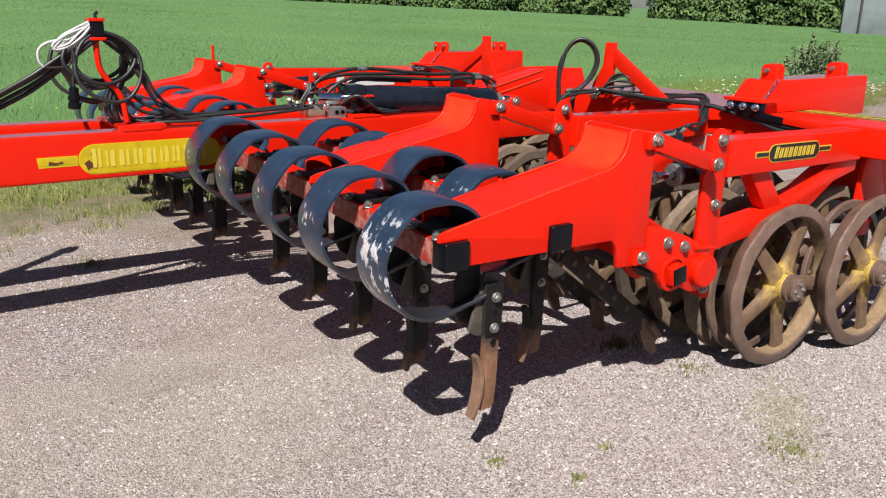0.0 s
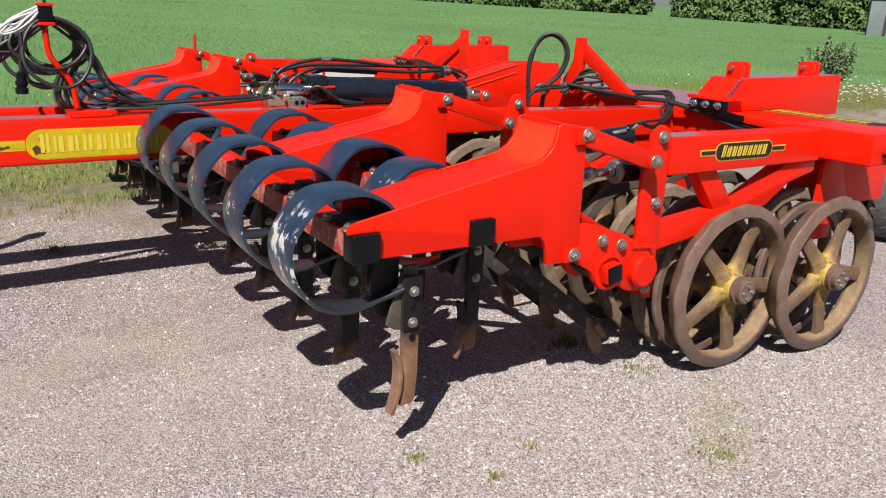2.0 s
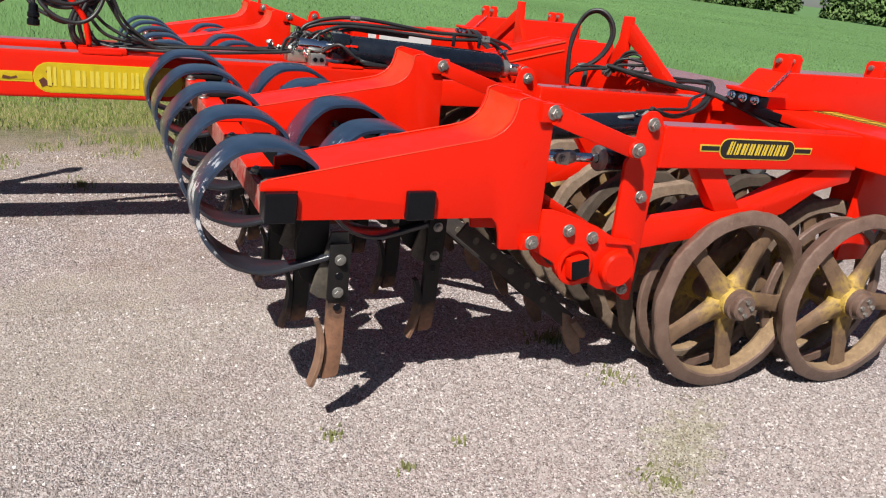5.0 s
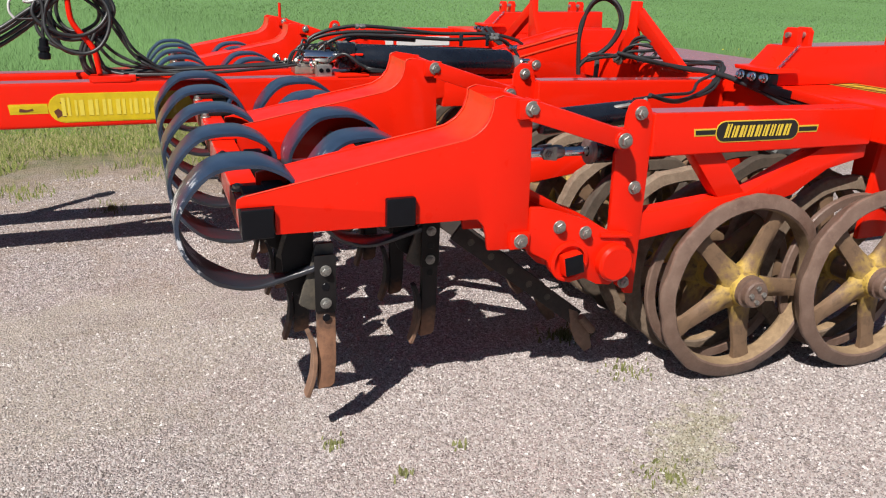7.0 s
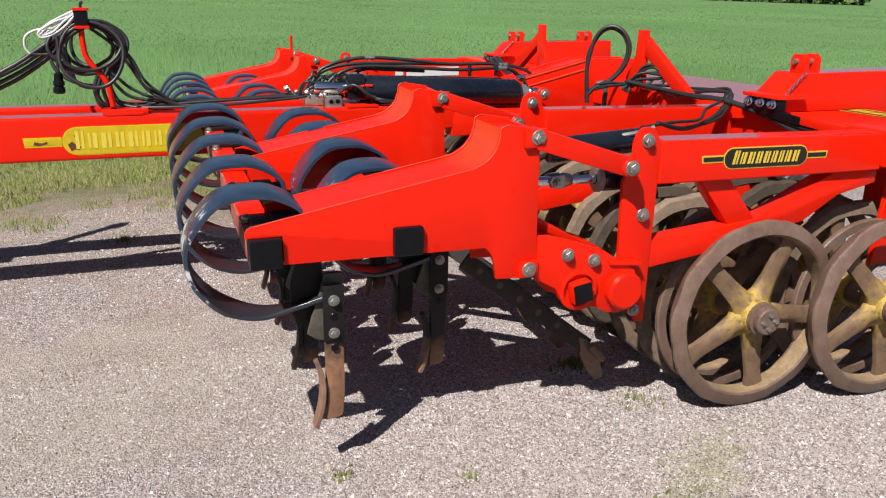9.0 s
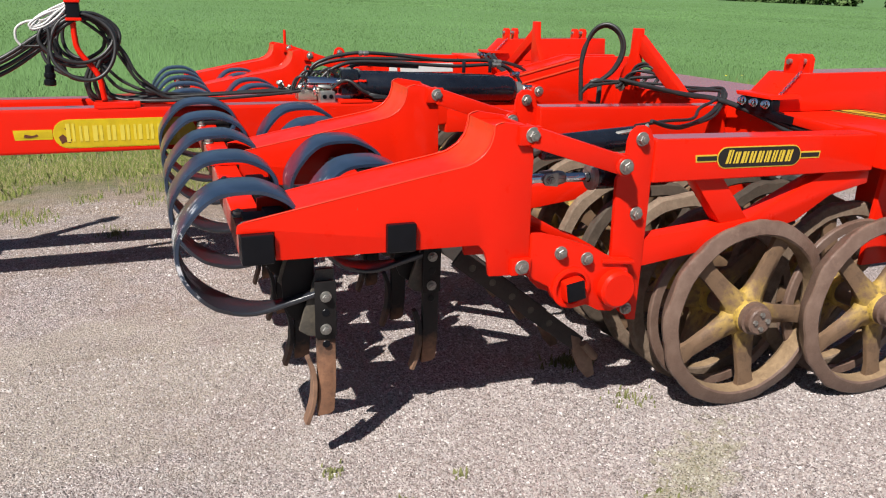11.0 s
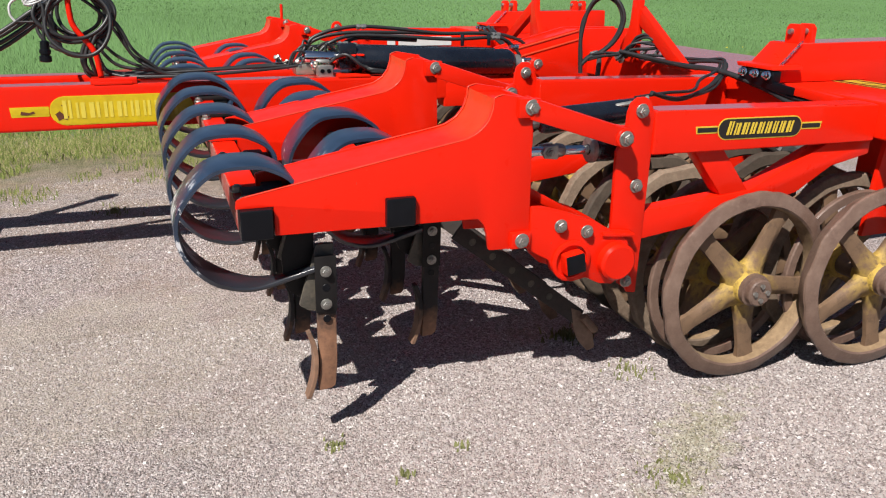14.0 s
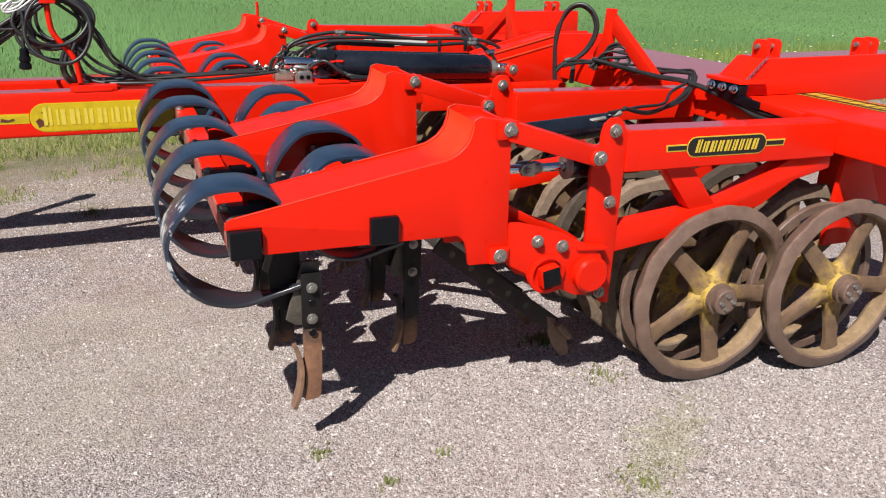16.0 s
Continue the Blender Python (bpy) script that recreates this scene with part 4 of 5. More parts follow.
for side in (0, 1):
    for y in (2.15, 2.56):
        wheel(5.50, y if side == 0 else 2 * CENTRE - y - 0.34, 0.322, 0.322, 0.34)
    y = 2.53 if side == 0 else 2 * CENTRE - 2.53
    part("wheel_axle", cyl((5.50, y - 0.36, 0.322), (5.50, y + 0.36, 0.322), 0.04, 16), RED, machine)
    part("wheel_arm", bar((3.79, y, 0.80), (5.50, y, 0.34), 0.035, 0.14), RED, machine)

# centre section
for y in (3.285, 3.635):
    part("beam_top", box(-2.6, 2.49, y + 0.011, y + 0.099, 0.8122, 0.8138, 0.0), DECK, machine)
    d = part("drawbar_beam", prism([(-2.6, 0.630), (1.9, 0.632), (2.5, 0.70), (2.5, 0.812), (-2.6, 0.812)], "y", y, y + 0.11, 0.014, 4), RED, machine)
for y in (3.285, 3.635):
    part("centre_beam", box(2.48, 3.28, y, y + 0.10, 0.66, 0.775, 0.008), RED, machine)
for x in (-0.6, 0.98, 2.0):
    part("drawbar_crossplate", box(x - 0.03, x + 0.12, 3.285, 3.745, 0.810, 0.822, 0.003), RED, machine)
sticker = badge(machine, 1.055, 3.285, 0.712, 0.56, 0.118, STICKER_FIELD, STICKER, 0.82, 0.14, 0.0)
# torn places where the red shows through the film
for line in ([(0.795, 0.700), (0.812, 0.712), (0.826, 0.698), (0.845, 0.690), (0.838, 0.676), (0.820, 0.680), (0.806, 0.672)], [(0.672, 0.716), (0.700, 0.709), (0.718, 0.715), (0.722, 0.706), (0.690, 0.700), (0.668, 0.703)],
             [(0.82, 0.736), (0.834, 0.741), (0.842, 0.730), (0.828, 0.724)]):
    part("torn_patch", prism(line, "y", 3.2815, 3.2835, 0.0), TORN, sticker, "torn patch in the yellow film")

# main lift cylinder and its second tube
lift = part("lift_cylinder", lathe((2.05, 3.40, 0.878), (2.88, 3.40, 0.846), [(0, 0), (0, 0.060), (0.03, 0.066), (0.965, 0.066), (0.985, 0.058), (1, 0.050), (1, 0)], 28), BLACK, machine, "thick black hydraulic cylinder", True)
part("cylinder_head", lathe((2.88, 3.40, 0.842), (2.99, 3.40, 0.838), [(0, 0.045), (0.3, 0.045), (0.35, 0.03), (1, 0.03), (1, 0)], 20), ZINC, lift)
part("piston_rod", cyl((1.84, 3.40, 0.896), (2.06, 3.40, 0.885), 0.028, 16), CHROME, lift)
part("cylinder_lug", cyl((3.0, 3.36, 0.838), (3.0, 3.45, 0.838), 0.034, 20), RED, lift)
bolt(lift, 3.005, 3.358, 0.840, size=0.017)
part("oil_pipe", cyl((2.10, 3.44, 0.935), (2.80, 3.44, 0.908), 0.010, 10), BLACK, lift)
part("end_block", box(1.99, 2.07, 3.34, 3.46, 0.84, 0.955, 0.006), BLACK, lift)
far_face = FAR - 0.736 + 0.01
part("label", box(2.69, 3.05, far_face - 0.003, far_face - 0.0005, 0.824, 0.880, 0.0), PAPER, machine, "long white label on the far beam")
part("label", box(2.615, 2.668, far_face - 0.003, far_face - 0.0005, 0.830, 0.884, 0.0), PAPER, machine, "small white label")

# folding towers: slanting box arms and the pointed bracket, one to each side
for side in (0, 1):
    m = (lambda y: y) if side == 0 else (lambda y: 2 * CENTRE - y)
    lo = min(m(3.46), m(3.80)) if side == 0 else 3.55
    tower = [(2.86, 0.80), (2.90, 0.90), (3.30, 1.00), (3.62, 1.00), (3.66, 0.90), (3.40, 0.74), (3.0, 0.74)]
    if side == 0:
        for yy in (3.50, 3.66):
            part("tower_plate", prism(tower, "y", yy, yy + 0.02, 0.004), RED, machine)
        # bright bars stand in for the highlight lines along the tower's slope
        for z in (0.0, -0.045):
            part("rib", bar((2.94, 3.499, 0.902 + z), (3.31, 3.499, 0.992 + z), 0.006, 0.008, 0.001), EDGE, machine)
        part("tower_top", prism([(2.90, 0.892), (3.30, 0.992), (3.62, 0.992), (3.62, 0.980), (3.30, 0.980), (2.90, 0.880)], "y", 3.515, 3.665, 0.002), RED, machine)
    post = [(m(2.955), 0.88), (m(2.955), 1.163), (m(3.012), 1.163), (m(3.022), 1.05), (m(3.050), 1.00), (m(3.085), 0.95), (m(3.10), 0.88)]
    b = part("pointed_bracket", prism(post, "x", 3.30, 3.328, 0.004), RED, machine)
    part("bracket_stay", prism([(m(2.97), 1.135), (m(2.97), 1.06), (m(2.67), 0.885), (m(2.56), 0.885)], "x", 3.306, 3.345, 0.004), RED, b)
    bolt(b, 3.295, m(3.06), 0.90, "x", 0.022)

# link cylinders between tine frames and main frame
def fork(parent, x, y, z):
    """Zinc fork head on a piston rod: two cheeks, a neck and the pin through them."""
    f = part("rod_fork", lathe((x + 0.018, y, z), (x + 0.050, y, z), [(0, 0), (0, 0.020), (0.3, 0.022), (0.8, 0.019), (1, 0.016), (1, 0)], 12), ZINC, parent, "zinc fork head with pin")
    for side in (-0.024, 0.012):
        part("cheek", prism([(x - 0.022, z - 0.017), (x + 0.020, z - 0.022), (x + 0.020, z + 0.022), (x - 0.022, z + 0.017), (x - 0.030, z)], "y", y + side, y + side + 0.012, 0.003), ZINC, f)
    bolt(f, x - 0.006, y - 0.024, z, size=0.009)


for y0 in (NEAR, FAR - 0.736):
    y = y0 + 0.42
    c = part("depth_cylinder", cyl((2.36, y, 0.804), (2.74, y, 0.828), 0.042, 20), BLACK, machine, "black hydraulic depth cylinder", True)
    part("piston_rod", cyl((2.06, y, 0.784), (2.37, y, 0.804), 0.011, 14), BLACK, c)
    fork(c, 2.30, y, 0.800)
    part("port", cyl((2.69, y - 0.01, 0.848), (2.75, y - 0.03, 0.872), 0.009, 10), ZINC, c)
    part("port", cyl((2.62, y - 0.02, 0.846), (2.68, y - 0.04, 0.858), 0.008, 10), ZINC, c)
    y = y0 + 0.12
    c = part("levelling_cylinder", cyl((2.38, y, 0.771), (2.64, y, 0.768), 0.038, 20), BLACK, machine, "short black hydraulic cylinder", True)
    part("piston_rod", cyl((2.10, y, 0.777), (2.39, y, 0.771), 0.014, 14), CHROME, c)
    part("gland", lathe((2.366, y, 0.771), (2.384, y, 0.771), [(0, 0.016), (0, 0.034), (0.2, 0.040), (0.8, 0.040), (1, 0.036), (1, 0)], 20), ZINC, c, "grey steel gland ring")
    fork(c, 2.235, y, 0.774)
    # levelling shaft with its drilled arms
    shaft = part("levelling_shaft", bar((2.262, y0 + 0.02, 0.462), (2.262, y0 + 1.35, 0.462), 0.05, 0.05, 0.003, (1, 0, 1)), DARKSTEEL, machine)
    for n in range(5):
        yy = y0 + 0.24 + 0.27 * n
        arm_ob = part("levelling_arm", bar((2.00, yy, 0.515), (2.45, yy, 0.165), 0.012, 0.056, 0.002), DARKSTEEL, machine, "dark drilled levelling arm")
        part("levelling_tip", prism([(2.415, 0.205), (2.450, 0.190), (2.500, 0.120), (2.518, 0.045), (2.490, 0.035), (2.455, 0.075), (2.430, 0.130)], "y", yy - 0.008, yy + 0.006, 0.003), SHARE, arm_ob, "worn rusty paddle")
        part("tip_pin", cyl((2.455, yy - 0.022, 0.176), (2.505, yy - 0.022, 0.118), 0.014, 12), SHARE, arm_ob, "pinkish worn pin")
        for k in range(5):
            cx = 2.05 + 0.07 * k
            cz = 0.515 - (cx - 2.00) * 0.778
            part("arm_hole", lathe((cx, yy - 0.0062, cz), (cx, yy - 0.0075, cz), [(0, 0.012), (1, 0.011), (1, 0)], 10), DUSTED, arm_ob)

# unseen pole on the front of the drawbar, added to cast the diagonal shadow
jack = part("parking_jack", lathe((-0.13, 3.52, 0.812), (-0.10, 3.52, 1.76), [(0, 0), (0, 0.045), (0.45, 0.045), (0.46, 0.032), (0.86, 0.032), (0.88, 0.050), (0.95, 0.040), (1, 0.008), (1, 0)], 18), RED, machine, "red upright pole on the drawbar, out of view")
part("jack_foot", box(-0.20, -0.06, 3.46, 3.58, 0.812, 0.826, 0.003), RED, jack)

# far marker pin
part("marker_pin", cyl((2.09, FAR + 0.09, 0.93), (2.09, FAR + 0.09, 1.05), 0.010, 10), RED, machine)

# ---- hoses ----
loose = random.Random(11)


def hose_part(points, r=0.0085, mat=None, name="hose", label="", parent=machine, steps=8, jitter=0.012):
    shift = [Vector((loose.uniform(-1, 1), loose.uniform(-1, 1), loose.uniform(-0.4, 1))) * jitter for _ in points]
    points = [Vector(p) + (s if 0 < k < len(points) - 1 else s * 0.3) for k, (p, s) in enumerate(zip(points, shift))]
    return part(name, hose(points, r, 8, steps), mat or RUBBER, parent, label, True)


def fitting(p, way, size, mat, parent):
    """A small hydraulic fitting: nut, neck and collar."""
    p, way = Vector(p), Vector(way).normalized()
    return part("fitting", lathe(p, p + way * size * 3.6, [(0, 0), (0, size), (0.28, size), (0.30, size * 0.65), (0.5, size * 0.65), (0.52, size * 0.95), (0.95, size * 0.9), (1, size * 0.5), (1, 0)], 10), mat, parent)


# standing loop beside the tower, two hoses side by side
LOOP = [(0.005, 0.815), (0.000, 0.900), (-0.004, 0.975), (0.004, 1.050), (0.028, 1.120), (0.064, 1.163), (0.112, 1.176), (0.160, 1.150), (0.188, 1.095), (0.184, 1.030), (0.152, 0.968), (0.098, 0.920), (0.040, 0.890), (0.000, 0.850)]
for dy, g in ((0.0, 0.0), (0.015, 0.010)):
    hose_part([(3.126 + 0.785 * (u + (0.5 - 3 * u) * g), 3.150 + dy - 0.62 * u, z - g * (z > 1.05)) for u, z in LOOP], 0.0088, jitter=0.002)
hose_part([(3.19, 3.17, 0.90), (3.222, 3.16, 0.905), (3.235, 3.16, 0.87), (3.238, 3.17, 0.795)], 0.013, plain("grey_hose_sleeve", (0.10, 0.10, 0.10), 0.6), jitter=0.002)
# bundle from the tower to the wing, dropping to the depth cylinder
for k in range(3):
    o = 0.012 * k
    hose_part([(3.16, 3.13, 0.88 + o), (3.20, 3.04, 0.905 + 0.4 * o), (3.25, 2.93, 0.912 + 0.5 * o), (3.30, 2.80, 0.905 + 0.6 * o), (3.35, 2.66, 0.902 + 0.8 * o), (3.385 - o, 2.50, 0.930), (3.375 - o, 2.40, 0.928 - 0.3 * o), (3.24 - o, 2.30, 0.856),
               (2.95, 2.12, 0.845), (2.76, 2.020, 0.885)], 0.0072 if k % 2 else 0.0058, jitter=0.010)
hose_part([(3.385, 2.46, 0.925), (3.30, 2.36, 0.905), (3.14, 2.25, 0.895), (3.02, 2.16, 0.865), (2.86, 2.08, 0.87), (2.69, 2.01, 0.872)], 0.006)
# untidy short loops about the foot of the pointed bracket
for k in range(6):
    a = loose.uniform(-0.03, 0.03)
    hose_part([(3.24 + a, 2.96, 0.90), (3.27 + a, 2.93, 0.965 + a), (3.31 + 0.5 * a, 2.86, 0.982 + a), (3.345, 2.78 + a, 0.955), (3.37, 2.70 + a, 0.918 + 0.5 * a), (3.34 + a, 2.62, 0.900)], 0.0055 + 0.0008 * (k % 3), jitter=0.016)
for k in range(3):
    fitting((3.26 + 0.03 * k, 2.94 - 0.05 * k, 0.92), (0.3, -0.4, 0.6), 0.010, ZINC, machine)
# hoses from the coupling block, behind a black guard strip
for k in range(3):
    o = 0.017 * k
    hose_part([(3.22, 2.96, 0.935), (3.28, 2.78, 0.912), (3.30, 2.55, 0.905), (3.31, 2.36, 0.908), (3.34, 2.18 - o, 0.880 - 0.4 * o), (3.345, 2.00, 0.868 - o), (3.352, 1.86, 0.862 - o), (3.355, 1.78, 0.85 - o)], 0.009, jitter=0.005)
guard = part("hose_guard", bar((3.350, 1.78, 0.866), (3.350, 2.03, 0.882), 0.030, 0.034), RED, machine, "red clip over the hoses")
part("guard_strip", bar((3.345, 1.98, 0.875), (3.340, 2.28, 0.895), 0.030, 0.030), PLASTIC, guard, "black plastic hose guard")
part("inner_web", box(3.18, 3.368, 2.49, 2.515, 0.70, 0.87, 0.003), RED, machine)
# two hoses run side by side above the cylinder
for y, line in ((3.50, [(1.863, 0.875), (1.885, 0.955), (1.948, 0.993), (2.03, 1.01), (2.126, 1.017), (2.295, 1.007), (2.529, 0.985), (2.756, 0.978), (2.86, 0.96), (2.93, 0.905)]),
                (3.45, [(1.894, 0.880), (1.94, 0.925), (2.003, 0.962), (2.085, 0.984), (2.28, 0.976), (2.57, 0.962), (2.813, 0.964), (2.90, 0.93), (2.95, 0.87)]),
                (3.57, [(1.84, 0.87), (1.92, 0.95), (2.06, 0.985), (2.3, 0.985), (2.6, 0.975), (2.85, 0.972), (3.0, 0.94), (3.06, 0.88)]),
                (3.47, [(1.98, 0.87), (2.02, 0.93), (2.10, 0.965), (2.22, 0.962), (2.40, 0.955)])):
    hose_part([(x, y, z) for x, z in line], 0.0085, jitter=0.005)
for x, y, z in ((2.13, 3.49, 1.02), (2.80, 3.44, 0.965), (2.83, 3.5, 0.975), (2.91, 3.45, 0.92), (2.95, 3.38, 0.86), (2.02, 3.40, 0.95)):
    fitting((x - 0.02, y, z), (1, 0, 0.0), 0.013, ZINC if x < 2.9 else CHROME, machine)
for x in (2.62, 2.76):
    part("pipe_clip", cyl((x, 3.42, 0.93), (x, 3.42, 0.985), 0.009, 10), BLACK, machine)
for k in range(4):
    o = 0.05 * k
    hose_part([(1.80, 3.36 + o, 0.86), (1.70, 3.35 + o, 0.850), (1.45, 3.34 + o, 0.838), (1.2, 3.35 + o, 0.832), (1.02, 3.38 + 0.6 * o, 0.845), (0.97, 3.42 + 0.3 * o, 0.93)], 0.0068)
for k in range(4):
    o = 0.03 * k
    hose_part([(1.95, 3.36 + o, 0.87), (2.02, 3.30 + o, 0.90), (2.09, 3.28 + o, 0.86), (2.14, 3.30, 0.835), (2.25, 3.33, 0.825)], 0.007)
for k in range(3):
    o = 0.05 * k
    hose_part([(2.98, 3.70, 0.90), (3.0, 3.9 + o, 0.955), (3.12, 4.2 + o, 0.965 - o * 0.2), (3.26, 4.5 + o, 0.935), (3.32, 4.75, 0.90)], 0.008)
# valve with its cluster of fittings and short pipes
valve = part("valve_block", box(1.80, 1.90, 3.40, 3.50, 0.814, 0.862, 0.005), BRASS, machine, "dull metal hydraulic valve block")
for k in range(26):
    p = (loose.uniform(1.72, 1.98), loose.uniform(3.36, 3.52), loose.uniform(0.840, 0.885))
    fitting(p, (loose.uniform(-1, 1), loose.uniform(-1, 0.4), loose.uniform(0, 1)), loose.uniform(0.007, 0.012), (ZINC, BRASS, CHROME)[k % 3], valve)
for k in range(8):
    x, y = loose.uniform(1.74, 1.95), loose.uniform(3.37, 3.5)
    hose_part([(x, y, 0.845), (x + 0.03, y - 0.01, 0.90), (x + 0.08, y, 0.925 + 0.02 * loose.random()), (x + 0.14, y + 0.02, 0.88), (x + 0.16, y, 0.84)], 0.006, jitter=0.02)
for k in range(3):
    x = 1.97 + 0.04 * k
    part("tap_handle", bar((x, 3.36, 0.885 + 0.01 * k), (x + 0.055, 3.33, 0.905), 0.014, 0.010), RED, valve)
vbox = part("valve_box", box(1.888, 1.955, 3.325, 3.39, 0.812, 0.860, 0.003), ZINC, machine, "small zinc plated valve")
for dx in (0.018, 0.048):
    part("port", lathe((1.888 + dx, 3.3255, 0.838), (1.888 + dx, 3.322, 0.838), [(0, 0.010), (1, 0.010), (1, 0)], 12), PLASTIC, vbox)

# hose stand on the drawbar
stand = part("hose_stand", hose([(0.983, 3.345, 0.815), (0.978, 3.345, 0.87), (0.965, 3.345, 0.945), (0.905, 3.345, 1.035), (0.893, 3.345, 1.095), (0.893, 3.345, 1.20)], 0.0115, 10, 6), RED, machine, "bent red hose stand", True)
part("stand_foot", box(0.94, 1.12, 3.29, 3.39, 0.812, 0.834, 0.004), RED, stand)
part("stand_head", box(0.871, 0.923, 3.32, 3.37, 1.165, 1.232, 0.006), PLASTIC, stand, "dark head block of the stand")
part("head_plate", box(0.868, 0.927, 3.316, 3.374, 1.158, 1.170, 0.003), RED, stand)
part("head_plate", box(0.868, 0.927, 3.316, 3.374, 1.228, 1.240, 0.003), RED, stand)
part("hook", hose([(0.90, 3.345, 1.238), (0.90, 3.345, 1.255), (0.91, 3.345, 1.262)], 0.006, 8, 4), BLACK, stand)
hang = random.Random(5)
for k in range(8):
    # loose coils hung over the stand, all crowded under the head
    rx, rz = 0.118 + 0.024 * hang.uniform(-1.3, 1), 0.127 + 0.022 * hang.uniform(-1.6, 0.6)
    cx, yy = 0.903 + 0.034 * hang.uniform(-1, 1), 3.305 + 0.034 * k
    top = 1.178 + 0.008 * hang.uniform(-1, 1)
    tilt = hang.uniform(-0.35, 0.35)
    pts = [(cx + rx * math.cos(a) + tilt * rz * 0.25 * math.sin(a), yy + 0.03 * math.sin(a + k), top - rz + rz * math.sin(a) + 0.006 * math.cos(3 * a + k)) for a in (2 * math.pi * q / 14 for q in range(14))]
    part("hose_coil", hose(pts, 0.0078, 8, 5, True), RUBBER, stand, "", True)
for k in range(2):
    o = 0.012 * k
    hose_part([(0.80, 3.50, 1.08), (0.805 + o, 3.50, 1.00), (0.835, 3.50, 0.935), (0.868 + o, 3.50, 0.912), (0.925, 3.50, 0.914), (0.98, 3.50, 0.945), (1.01, 3.50, 1.01), (1.016, 3.5, 1.09)], 0.0085, jitter=0.006)
for k in range(3):
    # hoses dropping from the coil to the drawbar
    o = 0.016 * k
    hose_part([(0.948 + o, 3.39, 1.00), (0.918 + o, 3.39, 0.93), (0.915 + o, 3.39, 0.875), (0.945 + o, 3.40, 0.835), (1.03 + o, 3.42, 0.825), (1.3, 3.43, 0.825)], 0.0085, jitter=0.006)
for k in range(4):
    # the bundle that leads forward to the tractor's side
    o = 0.016 * k
    hose_part([(0.95, 3.36, 1.165), (0.90, 3.34, 1.172 - 0.3 * o), (0.84, 3.33, 1.145 - 0.6 * o), (0.76, 3.33 + o, 1.095 - o), (0.61, 3.33 + o, 1.005 - 1.2 * o), (0.40, 3.30 + o, 0.92 - o), (0.0, 3.25 + o, 0.85), (-0.6, 3.25 + 2 * o, 0.84), (-1.6, 3.3 + 2 * o, 0.835)], 0.0085, jitter=0.006)
for k in range(3):
    o = 0.014 * k
    hose_part([(0.90, 3.36, 1.175), (0.956, 3.38, 1.170 - o), (1.012, 3.40, 1.115 - o), (1.06, 3.40, 1.03 - o), (1.108, 3.40, 0.945 - o), (1.17, 3.40, 0.882 - 0.6 * o), (1.26, 3.40, 0.84), (1.45, 3.38, 0.832)], 0.0066, jitter=0.012)
for k in range(2):
    o = 0.03 * k
    hose_part([(0.97, 3.40, 0.99), (1.01, 3.40, 0.95 - o), (1.06, 3.40, 0.905 - o), (1.14, 3.40, 0.868 - 0.5 * o), (1.24, 3.41, 0.85), (1.40, 3.42, 0.84)], 0.007, jitter=0.008)
for k in range(4):
    # white cable hung in long flat loops
    o = 0.009 * k
    hose_part([(0.885, 3.33, 1.232 - o), (0.80, 3.325, 1.192 - 0.4 * o), (0.756 - 0.6 * o, 3.32, 1.150), (0.745, 3.32, 1.122 + 0.4 * o), (0.79, 3.32, 1.128 + o), (0.84, 3.325, 1.165 + o), (0.888, 3.33, 1.225)], 0.0050, WHITE, "cable", "white electric cable", stand, jitter=0.005)
hose_part([(0.79, 3.32, 1.160), (0.73, 3.32, 1.152), (0.69, 3.32, 1.128), (0.683, 3.32, 1.088), (0.697, 3.32, 1.062)], 0.0050, WHITE, "cable", "white electric cable", stand, jitter=0.002)
hose_part([(0.80, 3.32, 1.125), (0.796, 3.32, 1.085), (0.775, 3.32, 1.062), (0.72, 3.32, 1.058), (0.697, 3.32, 1.062)], 0.0045, RUBBER, "cable", "", stand, jitter=0.002)
hose_part([(0.80, 3.315, 1.13), (0.802, 3.31, 1.09), (0.793, 3.31, 1.02), (0.792, 3.31, 0.985)], 0.0065, RUBBER, "cable", "", stand, jitter=0.002)
part("cable_plug", lathe((0.791, 3.31, 0.99), (0.786, 3.31, 0.905), [(0, 0.008), (0.08, 0.017), (0.4, 0.018), (0.44, 0.022), (0.6, 0.022), (0.64, 0.018), (0.70, 0.018), (0.74, 0.023), (0.96, 0.023), (1, 0.018), (1, 0)], 14), PLASTIC, stand, "black trailer plug hanging on its cable")

# ---- surroundings ----
def soft_normals(ob, normals):
    """Thin foliage shades like the mass that it belongs to."""
    normals = normals / np.linalg.norm(normals, axis=1, keepdims=True)
    ob.data.normals_split_custom_set_from_vertices(normals.tolist())


